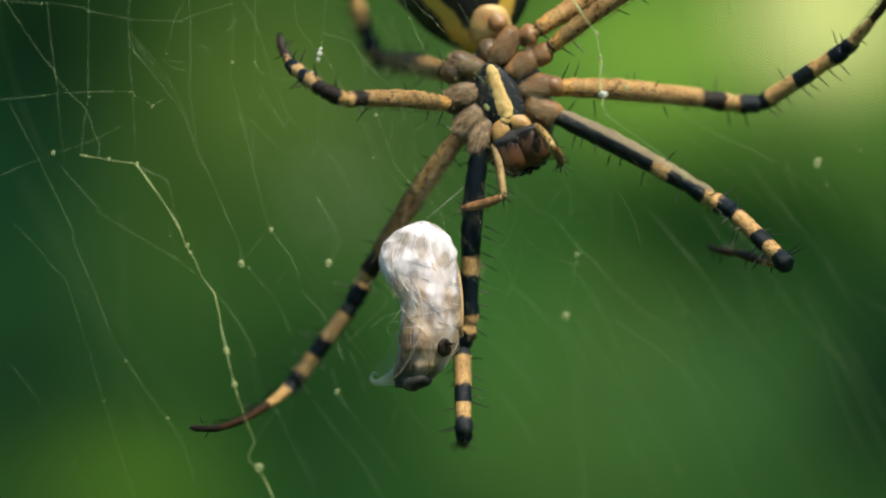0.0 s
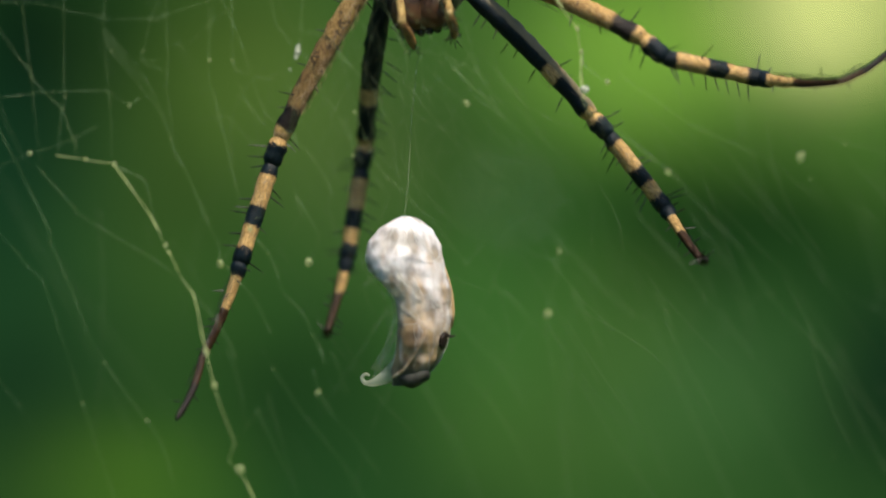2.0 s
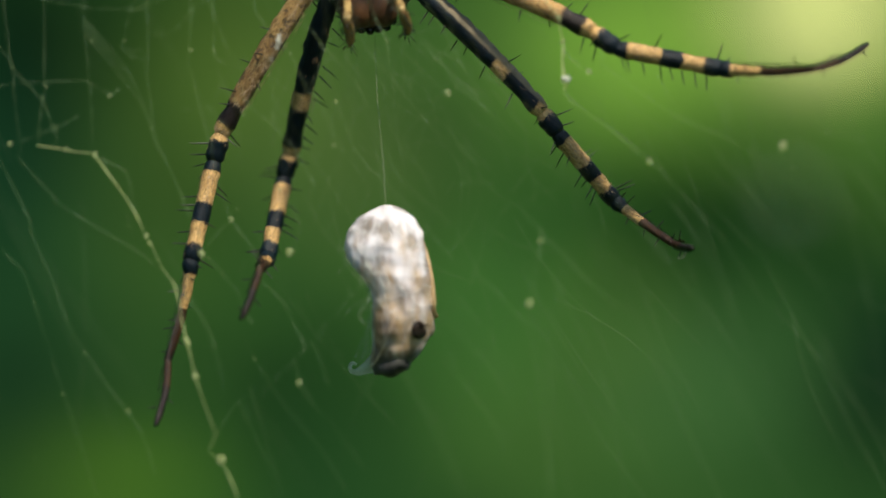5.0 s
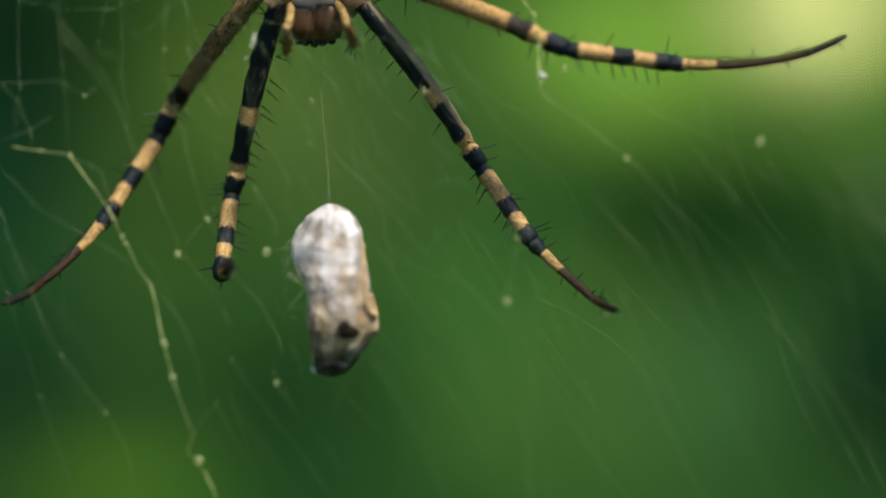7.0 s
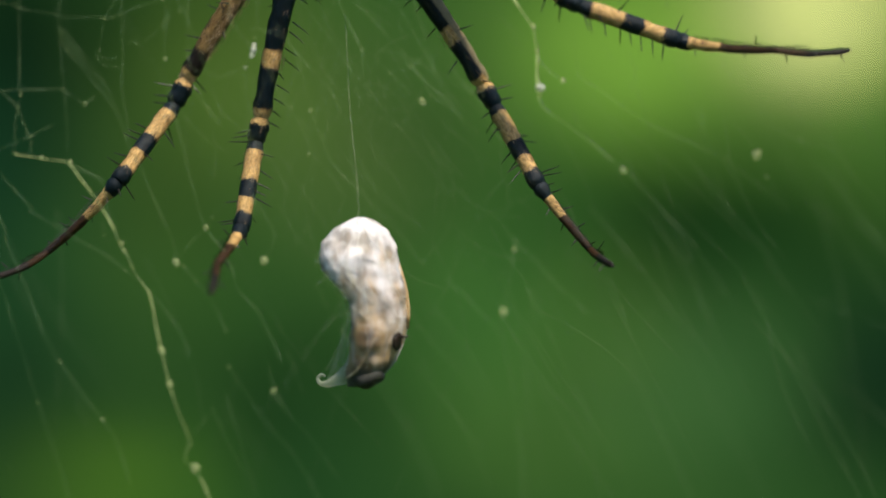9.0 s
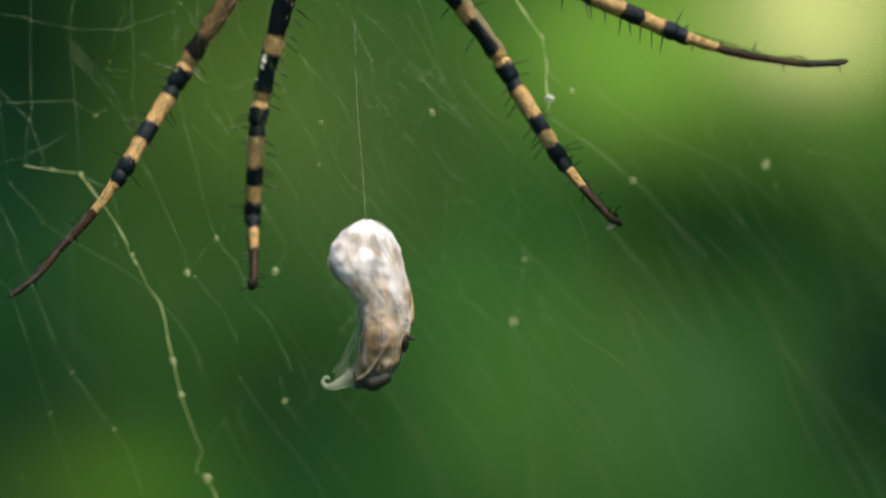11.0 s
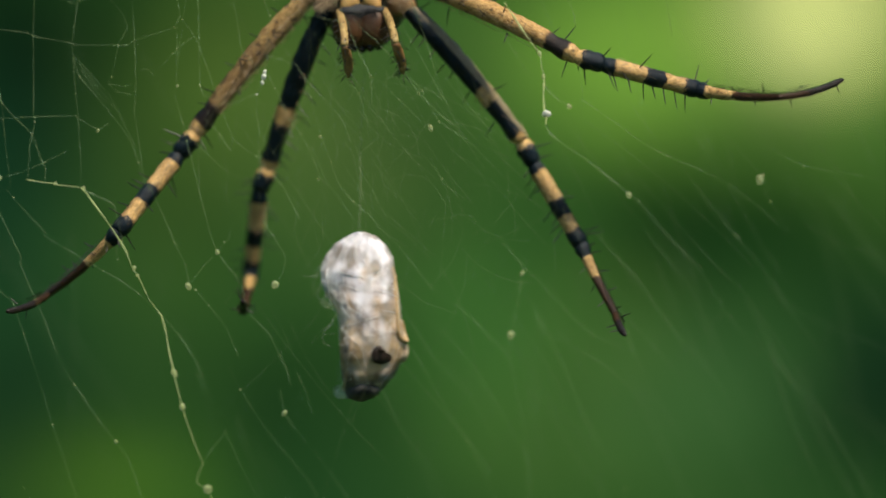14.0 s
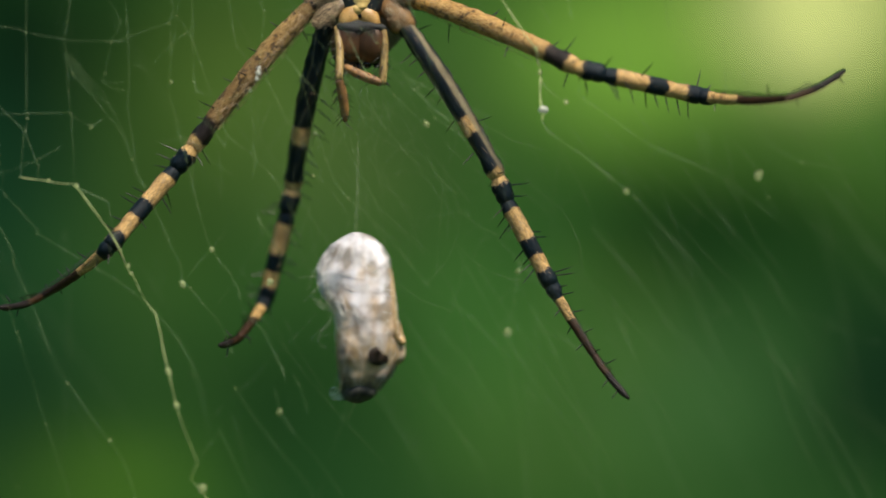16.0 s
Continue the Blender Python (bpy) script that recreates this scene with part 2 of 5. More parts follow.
def blob(bm, centre, axes, turn=0.0, rough=0.0, freq=900.0, u=16, v=10, lean=0.0, boxy=1.0):
    """A lumpy ellipsoid; turn in degrees about the y axis, lean about x."""
    m = pose(0, 0, 0, lean, turn, 0)
    made = bmesh.ops.create_uvsphere(bm, u_segments=u, v_segments=v, radius=1.0)
    for w in made["verts"]:
        q = [math.copysign(abs(c) ** boxy, c) for c in w.co]
        p = Vector((q[0] * axes[0], q[1] * axes[1], q[2] * axes[2]))
        if rough:
            p *= 1 + rough * noise.noise((p + Vector(centre)) * freq)
        w.co = (m @ p) + Vector(centre)


def setting():
    bm = bmesh.new()
    bmesh.ops.create_grid(bm, x_segments=60, y_segments=60, size=60.0)
    for v in bm.verts:
        v.co.z = -0.62 + 0.05 * noise.noise(v.co * 0.6)
    m, t, b = shader("meadow_ground")
    v = coords(t, 1.0)
    g = noise_tex(t, v, 14.0, 6.0, 0.7)
    t.links.new(ramp(t, g, [(0.3, (0.02, 0.035, 0.01)), (0.55, (0.05, 0.09, 0.02)), (0.75, (0.10, 0.12, 0.04))]), b.inputs["Base Color"])
    b.inputs["Roughness"].default_value = 0.9
    bump(t, b, g, 1.0, 0.05)
    tagged(part("ground", bm, m), "dark green meadow ground below the web", "ground", kind="structure")

    # far foliage, wholly out of focus: glowing curved sheet painted with light and shade
    bm = bmesh.new()
    rows = []
    for i in range(49):
        a = radians(-180 + 360 * i / 48)
        # top edge kept low, lowest behind the camera, to let sky light in
        top = 0.21 + 0.12 * math.cos(a) + 0.07 * noise.noise(Vector((math.sin(a), math.cos(a), 0)) * 5) + 0.03 * noise.noise(Vector((math.sin(a), math.cos(a), 3)) * 14)
        rows.append([bm.verts.new((0.75 * math.sin(a), -0.18 + 0.75 * math.cos(a), -0.66 + (0.66 + top) * k / 12)) for k in range(13)])
    for p, q in zip(rows, rows[1:]):
        for k in range(12):
            bm.faces.new((p[k], q[k], q[k + 1], p[k + 1]))
    m, t, b = shader("glowing_foliage")
    t.nodes.remove(b)
    v = coords(t, 1.0)
    sep = t.nodes.new("ShaderNodeSeparateXYZ")
    t.links.new(v, sep.inputs[0])
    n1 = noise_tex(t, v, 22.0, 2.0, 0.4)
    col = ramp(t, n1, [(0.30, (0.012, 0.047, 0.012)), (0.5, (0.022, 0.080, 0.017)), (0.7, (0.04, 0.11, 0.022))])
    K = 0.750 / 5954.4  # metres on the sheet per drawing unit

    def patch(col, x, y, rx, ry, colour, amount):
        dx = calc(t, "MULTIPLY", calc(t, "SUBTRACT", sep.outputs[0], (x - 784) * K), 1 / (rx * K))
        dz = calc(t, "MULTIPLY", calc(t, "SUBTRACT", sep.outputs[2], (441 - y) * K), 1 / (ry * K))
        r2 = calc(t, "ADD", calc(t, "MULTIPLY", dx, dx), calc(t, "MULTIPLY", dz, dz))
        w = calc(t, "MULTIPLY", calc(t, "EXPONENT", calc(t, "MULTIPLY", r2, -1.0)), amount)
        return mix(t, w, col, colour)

    # painted patches of sunlight and shade: centre, half sizes, colour, amount
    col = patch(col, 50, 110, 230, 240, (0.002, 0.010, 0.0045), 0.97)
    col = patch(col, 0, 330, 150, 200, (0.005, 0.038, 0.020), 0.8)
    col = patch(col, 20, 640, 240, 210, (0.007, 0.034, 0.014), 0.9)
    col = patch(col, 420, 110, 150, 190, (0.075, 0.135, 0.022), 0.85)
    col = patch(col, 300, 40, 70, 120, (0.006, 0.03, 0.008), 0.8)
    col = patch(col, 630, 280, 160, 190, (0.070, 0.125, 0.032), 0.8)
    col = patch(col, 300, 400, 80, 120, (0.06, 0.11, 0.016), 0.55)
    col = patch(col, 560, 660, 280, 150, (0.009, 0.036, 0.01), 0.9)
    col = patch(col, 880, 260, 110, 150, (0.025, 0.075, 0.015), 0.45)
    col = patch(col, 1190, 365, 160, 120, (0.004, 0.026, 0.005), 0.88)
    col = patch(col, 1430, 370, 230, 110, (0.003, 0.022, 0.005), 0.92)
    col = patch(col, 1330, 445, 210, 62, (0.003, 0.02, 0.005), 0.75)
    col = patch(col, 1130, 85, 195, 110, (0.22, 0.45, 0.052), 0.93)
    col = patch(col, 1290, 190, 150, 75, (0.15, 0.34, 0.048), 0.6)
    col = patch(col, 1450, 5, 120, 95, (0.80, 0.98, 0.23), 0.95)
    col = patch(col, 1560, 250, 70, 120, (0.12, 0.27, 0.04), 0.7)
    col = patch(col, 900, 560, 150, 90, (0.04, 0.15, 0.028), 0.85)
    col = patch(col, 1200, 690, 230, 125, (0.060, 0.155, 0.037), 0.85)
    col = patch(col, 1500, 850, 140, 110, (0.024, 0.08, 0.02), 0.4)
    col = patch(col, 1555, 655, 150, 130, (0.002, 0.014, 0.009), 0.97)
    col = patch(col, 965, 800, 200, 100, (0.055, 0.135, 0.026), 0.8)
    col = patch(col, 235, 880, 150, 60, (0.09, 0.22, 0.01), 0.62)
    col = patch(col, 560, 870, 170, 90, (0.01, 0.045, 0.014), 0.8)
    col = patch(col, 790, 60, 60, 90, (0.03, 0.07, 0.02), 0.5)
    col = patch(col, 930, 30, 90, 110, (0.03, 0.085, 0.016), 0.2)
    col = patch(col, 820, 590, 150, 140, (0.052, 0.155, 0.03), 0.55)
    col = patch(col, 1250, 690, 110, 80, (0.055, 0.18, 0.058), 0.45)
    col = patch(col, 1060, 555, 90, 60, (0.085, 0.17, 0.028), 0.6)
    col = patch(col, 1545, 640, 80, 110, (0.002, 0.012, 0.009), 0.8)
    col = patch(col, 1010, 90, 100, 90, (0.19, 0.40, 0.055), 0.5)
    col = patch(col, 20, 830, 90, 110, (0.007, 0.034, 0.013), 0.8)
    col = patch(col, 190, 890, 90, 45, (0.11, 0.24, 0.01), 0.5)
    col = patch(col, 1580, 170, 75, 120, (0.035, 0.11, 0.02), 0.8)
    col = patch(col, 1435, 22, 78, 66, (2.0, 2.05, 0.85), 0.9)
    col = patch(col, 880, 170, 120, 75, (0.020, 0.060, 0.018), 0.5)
    # lighter and darker mottling, painted as blurred clumps of leaves
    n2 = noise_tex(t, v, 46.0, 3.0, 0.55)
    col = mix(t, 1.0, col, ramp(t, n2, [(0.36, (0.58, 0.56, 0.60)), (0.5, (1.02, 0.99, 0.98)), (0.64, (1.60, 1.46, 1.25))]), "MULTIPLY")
    # the sheet gives off its own light, on its unseen sides too
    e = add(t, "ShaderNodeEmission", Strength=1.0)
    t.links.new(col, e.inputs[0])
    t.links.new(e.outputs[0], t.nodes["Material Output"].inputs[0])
    tagged(part("backdrop", bm, m), "glowing sheet of distant green foliage, far out of focus, with painted sunlit gaps", "foliage", kind="structure")
    # the leafy thickness of that foliage, behind its face and along its top
    rnd = random.Random(21)
    bm = bmesh.new()
    for i in range(9000):
        a = rnd.uniform(-math.pi, math.pi)
        top = 0.21 + 0.12 * math.cos(a) + 0.07 * noise.noise(Vector((math.sin(a), math.cos(a), 0)) * 5)
        r, z = 0.765 + abs(rnd.gauss(0, 0.07)), rnd.uniform(-0.6, top + 0.015)
        c = Vector((r * math.sin(a), -0.18 + r * math.cos(a), z))
        g = Euler((rnd.uniform(-0.9, 0.9), rnd.uniform(-0.9, 0.9), rnd.uniform(0, 6.3))).to_matrix()
        n, w = rnd.uniform(0.018, 0.038), rnd.uniform(0.3, 0.5)
        leaf = [Vector(p) * n for p in ((-1, 0, 0), (-0.3, -w, 0.12), (0.5, -w * 0.7, 0.1), (1, 0, -0.15), (0.5, w * 0.7, 0.1), (-0.3, w, 0.12))]
        if min(math.hypot(q.x, q.y + 0.18) for q in (c + g @ p for p in leaf)) < 0.756:
            continue
        vs = [bm.verts.new(c + g @ p) for p in leaf]
        bm.faces.new((vs[0], vs[1], vs[2], vs[3]))
        bm.faces.new((vs[0], vs[3], vs[4], vs[5]))
    m, t, b = shader("hedge_leaf")
    isle = t.nodes.new("ShaderNodeNewGeometry")
    t.links.new(ramp(t, isle.outputs["Random Per Island"], [(0.0, (0.025, 0.06, 0.014)), (0.5, (0.05, 0.11, 0.022)), (1.0, (0.09, 0.14, 0.03))]), b.inputs["Base Color"])
    b.inputs["Roughness"].default_value = 0.5
    tagged(part("hedge_leaves", bm, m), "dense green leaves of the surrounding bushes", "foliage", kind="stuff")


# ---- the orb web ----
def at(x, y, depth=0.0):
    """A place on the sheet of the web from drawing units, right and down."""
    return Vector(((x - 784) * DU, depth * MM, (441 - y) * DU))


def lie(x, y):
    """How far the slack sheet bellies towards the eye, in mm: most on the lower right."""
    right, low, foot = (min(max(v, 0.0), 1.0) for v in ((x - 500) / 900, (y - 150) / 500, (y - 500) / 300))
    return -6.0 * right * low - 1.5 * foot


def spider_web():
    web = tagged(new("spider_web"), "torn orb web of fine pale silk threads with dust beads", "web")
    rnd, glint = random.Random(5), random.Random(17)
    specks = bmesh.new()

    def strand(points, r, bead=0.0, mat=thread_mat):
        bm = bmesh.new()
        nodes = [at(x, y, lie(x, y) + 0.25 * noise.noise(Vector((x, y, 0)) * 0.01)) for x, y in points]
        pts = [p.lerp(q, k / 5) for p, q in zip(nodes, nodes[1:]) for k in range(5)] + [nodes[-1]]
        pts = [p + Vector((noise.noise(p * 900), 0, noise.noise(p * 900 + Vector((5, 5, 5))))) * (1.6 if mat == thread_mat else 1.0) * DU for p in pts]
        rad = [r * DU * (1 + 0.13 * p.y / MM if p.y < 0 else 1.0) * (1 + bead * max(0.0, noise.noise(p * 700)) + 1.2 * bead * max(0.0, noise.noise(p * 2300) - 0.25)) for p in pts]
        tube(bm, pts, rad, 5)
        # specks of dust and glue where threads meet
        for p in nodes[1:-1]:
            if glint.random() < 0.35:
                q = glint.uniform(0.5, 1.3) * DU
                blob(specks, p, (q, q, q * glint.uniform(0.8, 1.8)), glint.uniform(-40, 40), 0.5, 3000.0, 7, 5)
        return part("thread", bm, mat, web)

    # two heavy strands with lumps of dust, then the remains of the orb from node to node
    strand([(71, 314), (117, 320), (127, 322), (167, 327), (175, 334), (208, 379), (218, 394), (238, 421), (251, 444), (261, 469), (271, 487), (289, 525), (302, 542), (313, 555), (321, 585), (331, 635), (339, 666), (351, 714), (363, 749), (379, 789), (390, 813), (378, 838), (379, 848), (394, 858), (410, 883), (423, 913), (435, 963)], 0.58, 3.2)
    strand([(917, -2), (937, 28), (957, 58), (975, 83), (981, 93), (983, 114), (987, 129), (987, 144), (987, 169), (988, 189), (993, 198), (991, 215)], 0.72, 3.2)
    strand([(991, 215), (998, 230), (1023, 250), (1053, 270), (1097, 305), (1137, 338)], 0.62, 2.2, thin_mat)
    strand([(490, -51), (490, -21), (493, 0), (502, 22), (502, 32), (499, 60), (495, 111), (492, 131), (491, 138), (479, 161), (479, 196), (484, 232), (483, 262), (487, 282), (482, 312)], 0.42, 2.6, thin_mat)
    strand([(490, 385), (510, 413), (527, 443), (531, 453), (526, 478), (512, 499)], 0.42, 2.6, thin_mat)
    strand([(987, 144), (998, 157), (1018, 174), (1033, 183)], 0.42, 2.6, thin_mat)
    strand([(177, 334), (226, 356), (232, 379), (243, 429)], 0.42, 2.6, thin_mat)
    strand([(-96, 42), (0, 48), (9, 46), (73, 53), (83, 59), (152, 72), (156, 75), (233, 75), (247, 75), (261, 67), (333, 44), (342, 20), (334, -20), (327, -80)], 0.40, 1.4, thin_mat)
    strand([(9, 46), (15, 92), (27, 183), (31, 198), (30, 208), (36, 269), (43, 324), (36, 330)], 0.40, 1.4, thin_mat)
    strand([(83, -79), (84, -19), (83, 59), (84, 203), (86, 211), (78, 248), (74, 312)], 0.40, 1.4, thin_mat)
    strand([(164, -80), (162, -1), (156, 41), (152, 72), (156, 122), (158, 162), (162, 203), (167, 273), (170, 329)], 0.40, 1.4, thin_mat)
    strand([(-85, 219), (5, 210), (30, 205), (86, 203), (157, 200), (162, 203), (167, 207), (198, 225), (217, 214)], 0.40, 1.4, thin_mat)
    strand([(252, -80), (259, 16), (262, 67), (265, 147), (262, 192), (270, 244), (278, 303)], 0.40, 1.4, thin_mat)
    strand([(342, 23), (336, 44), (338, 81), (336, 141), (334, 167), (348, 212), (355, 244), (365, 282), (385, 363), (401, 423), (410, 441)], 0.40, 1.4, thin_mat)
    strand([(356, -70), (356, -20), (347, 30), (336, 141)], 0.34, 1.0, wisp_mat)
    strand([(373, -70), (376, 40), (378, 146), (384, 163), (411, 171)], 0.40, 1.4, thin_mat)
    strand([(342, 23), (363, 51), (376, 73), (390, 111), (411, 171), (419, 196), (437, 240), (433, 262)], 0.40, 1.4, thin_mat)
    strand([(338, 79), (363, 63), (398, 28), (448, -10), (488, -61)], 0.34, 1.0, wisp_mat)
    strand([(120, -9), (158, 3), (166, -3), (206, -13), (256, -40)], 0.34, 1.0, wisp_mat)
    strand([(218, -6), (239, 16), (250, 43), (237, 66), (233, 77), (222, 132), (217, 144), (233, 158), (257, 162)], 0.34, 1.0, wisp_mat)
    strand([(217, 144), (242, 148), (255, 145)], 0.34, 1.0, wisp_mat)
    strand([(154, 97), (166, 132), (197, 167), (207, 180), (237, 217), (254, 241), (270, 283), (278, 313), (293, 333)], 0.40, 1.4, thin_mat)
    strand([(156, 94), (181, 122), (217, 162), (247, 212)], 0.34, 1.0, wisp_mat)
    strand([(158, 100), (187, 137), (229, 187), (264, 253)], 0.34, 1.0, wisp_mat)
    strand([(166, 117), (207, 172), (232, 187)], 0.34, 1.0, wisp_mat)
    strand([(272, 119), (287, 118), (295, 127)], 0.34, 1.0, wisp_mat)
    strand([(303, 116), (317, 106), (330, 89), (336, 86)], 0.34, 1.0, wisp_mat)
    strand([(-66, 42), (5, 145), (23, 163), (27, 178), (50, 203), (81, 233), (98, 278), (105, 294), (104, 314)], 0.40, 1.4, thin_mat)
    strand([(-105, 370), (-34, 336), (24, 311), (62, 301), (103, 283), (142, 263)], 0.40, 1.4, thin_mat)
    strand([(36, 330), (48, 346), (105, 407), (104, 414), (158, 445), (208, 475), (240, 492), (271, 515), (289, 530)], 0.40, 1.4, thin_mat)
    strand([(-55, 224), (8, 339), (24, 374), (62, 450), (60, 463), (88, 525), (106, 565), (118, 595), (136, 640), (160, 675), (203, 735), (236, 777), (260, 809), (285, 884)], 0.40, 1.4, thin_mat)
    strand([(-54, 425), (7, 487), (17, 504), (48, 531), (69, 586), (99, 670), (123, 745), (139, 789), (154, 834), (185, 924)], 0.34, 1.0, wisp_mat)
    strand([(278, 303), (295, 335), (314, 378), (334, 424), (354, 464), (359, 499)], 0.40, 1.4, thin_mat)
    strand([(359, 502), (372, 508), (395, 536), (416, 559), (426, 574), (449, 624)], 0.40, 1.4, thin_mat)
    strand([(230, 434), (233, 454), (240, 469)], 0.34, 1.0, wisp_mat)
    strand([(386, 204), (414, 232), (433, 262)], 0.40, 1.4, thin_mat)
    strand([(308, 252), (368, 244), (411, 287), (449, 312)], 0.34, 1.0, wisp_mat)
    strand([(436, -71), (436, -20), (438, 0), (448, 55), (451, 80), (471, 106), (491, 131)], 0.40, 1.4, thin_mat)
    strand([(493, -12), (509, -4), (517, -2)], 0.34, 1.0, wisp_mat)
    strand([(411, 171), (434, 179), (454, 171), (477, 161)], 0.40, 1.4, thin_mat)
    strand([(437, 240), (457, 257), (479, 272), (487, 282)], 0.40, 1.4, thin_mat)
    strand([(495, 121), (511, 151), (527, 181), (540, 211), (558, 231), (570, 256), (582, 282), (589, 307), (611, 327)], 0.40, 1.4, thin_mat)
    strand([(487, 282), (510, 307), (522, 319), (540, 352), (556, 382)], 0.40, 1.4, thin_mat)
    strand([(410, 441), (422, 423), (430, 418), (433, 398)], 0.34, 1.0, wisp_mat)
    strand([(410, 441), (425, 464), (442, 482), (457, 514), (466, 549), (502, 584), (522, 624), (533, 644), (543, 673)], 0.40, 1.4, thin_mat)
    strand([(359, 499), (389, 462), (410, 444)], 0.34, 1.0, wisp_mat)
    strand([(489, 90), (521, 100), (549, 110), (562, 130), (575, 145), (595, 166), (615, 186), (633, 211), (646, 246)], 0.40, 1.4, thin_mat)
    strand([(562, 130), (575, 166), (585, 206), (595, 241), (611, 282), (626, 322), (651, 352), (677, 372), (702, 402), (732, 432), (758, 462), (788, 502), (823, 527), (843, 541), (863, 556), (893, 590), (925, 619)], 0.40, 1.4, thin_mat)
    strand([(609, -61), (611, -21), (619, -1), (638, 29), (648, 59), (660, 90), (674, 115), (681, 130), (683, 180)], 0.40, 1.4, thin_mat)
    strand([(529, 20), (569, 19), (599, 27), (622, 31), (650, 65), (665, 95)], 0.34, 1.0, wisp_mat)
    strand([(544, -6), (554, 14), (564, 17), (569, -11)], 0.34, 1.0, wisp_mat)
    strand([(650, 29), (670, 49), (690, 64), (700, 77), (721, 100), (746, 130), (766, 160), (802, 195), (827, 215)], 0.40, 1.4, thin_mat)
    strand([(738, -62), (745, -22), (761, 19), (776, 59), (786, 89), (796, 124), (809, 165)], 0.40, 1.4, thin_mat)
    strand([(711, 128), (741, 135), (781, 150), (809, 170)], 0.34, 1.0, wisp_mat)
    strand([(751, 130), (771, 155), (802, 210), (842, 236), (857, 251)], 0.34, 1.0, wisp_mat)
    strand([(736, 39), (751, 64), (746, 89), (756, 120)], 0.34, 1.0, wisp_mat)
    strand([(772, 387), (812, 380), (843, 374), (861, 377), (868, 391)], 0.34, 1.0, wisp_mat)
    strand([(676, 291), (673, 312), (692, 347), (712, 382)], 0.34, 1.0, wisp_mat)
    strand([(787, 271), (807, 311), (842, 351)], 0.34, 1.0, wisp_mat)
    strand([(751, 64), (776, 109), (812, 170), (842, 230)], 0.34, 1.0, wisp_mat)
    strand([(701, 140), (731, 170), (772, 210)], 0.34, 1.0, wisp_mat)
    strand([(569, 40), (610, 90), (660, 160), (681, 231)], 0.34, 1.0, wisp_mat)
    strand([(575, 251), (601, 312), (652, 382)], 0.34, 1.0, wisp_mat)
    strand([(977, -22), (987, 8), (1003, 43)], 0.34, 1.0, wisp_mat)
    strand([(1002, -73), (1023, -23), (1038, 13), (1043, 38)], 0.40, 1.4, thin_mat)
    strand([(1048, 98), (1056, 159), (1053, 199)], 0.34, 1.0, wisp_mat)
    strand([(832, 155), (862, 190), (897, 210)], 0.34, 1.0, wisp_mat)
    strand([(912, 48), (937, 89), (955, 119)], 0.34, 1.0, wisp_mat)
    strand([(1189, -74), (1204, -3), (1215, 57)], 0.34, 1.0, wisp_mat)
    strand([(1310, 77), (1313, 158), (1344, 198)], 0.34, 1.0, wisp_mat)
    strand([(1053, 169), (1113, 211), (1163, 248), (1203, 270), (1252, 290), (1311, 320), (1355, 355), (1407, 400)], 0.40, 1.4, thin_mat)
    strand([(1127, 336), (1152, 350), (1210, 420), (1253, 465), (1272, 499), (1304, 548), (1350, 615), (1391, 638), (1434, 691), (1472, 734), (1519, 777), (1556, 815), (1626, 892)], 0.40, 1.4, thin_mat)
    strand([(1072, 401), (1155, 495), (1197, 558), (1221, 592), (1262, 640), (1286, 668), (1300, 697), (1347, 769), (1394, 816), (1423, 846), (1471, 912)], 0.40, 1.4, thin_mat)
    strand([(1105, 520), (1129, 578), (1156, 675), (1204, 732), (1261, 809), (1299, 866)], 0.40, 1.4, thin_mat)
    strand([(1252, 320), (1319, 410), (1375, 479), (1402, 527), (1440, 552), (1516, 585), (1592, 613)], 0.40, 1.4, thin_mat)
    strand([(1366, 310), (1381, 350), (1419, 411)], 0.34, 1.0, wisp_mat)
    strand([(1341, 127), (1355, 178), (1374, 219), (1390, 259), (1441, 289), (1570, 309)], 0.34, 1.0, wisp_mat)
    strand([(947, 451), (950, 491)], 0.34, 1.0, wisp_mat)
    strand([(913, 421), (957, 473), (972, 483), (1002, 520), (1031, 550), (1070, 584), (1118, 603)], 0.40, 1.4, thin_mat)
    strand([(957, 451), (947, 481), (940, 531), (929, 585), (925, 619), (937, 678), (947, 727), (956, 814), (967, 903)], 0.40, 1.4, thin_mat)
    strand([(967, 540), (996, 589), (1020, 643), (1044, 696), (1073, 759), (1107, 821), (1122, 845), (1156, 928)], 0.40, 1.4, thin_mat)
    strand([(653, 583), (674, 642), (704, 681), (734, 740), (754, 779), (760, 828)], 0.34, 1.0, wisp_mat)
    strand([(733, 572), (774, 641), (814, 709), (853, 767), (873, 806), (913, 894)], 0.34, 1.0, wisp_mat)
    strand([(652, 422), (713, 502), (793, 621), (843, 679)], 0.34, 1.0, wisp_mat)
    strand([(813, 581), (863, 640), (912, 717), (971, 824)], 0.34, 1.0, wisp_mat)
    strand([(432, 644), (453, 684), (493, 743), (524, 783), (575, 841), (615, 910)], 0.34, 1.0, wisp_mat)
    strand([(523, 683), (534, 728), (559, 762), (595, 801), (645, 870)], 0.34, 1.0, wisp_mat)
    strand([(553, 653), (569, 683), (582, 727)], 0.34, 1.0, wisp_mat)
    strand([(392, 803), (419, 769), (429, 754)], 0.34, 1.0, wisp_mat)
    strand([(424, 754), (439, 783), (464, 833), (484, 873)], 0.34, 1.0, wisp_mat)
    strand([(320, 560), (356, 605), (377, 639), (387, 664)], 0.40, 1.4, thin_mat)
    strand([(387, 664), (372, 656)], 0.34, 1.0, wisp_mat)
    strand([(-39, 686), (13, 750), (44, 795), (75, 855), (105, 914)], 0.34, 1.0, wisp_mat)
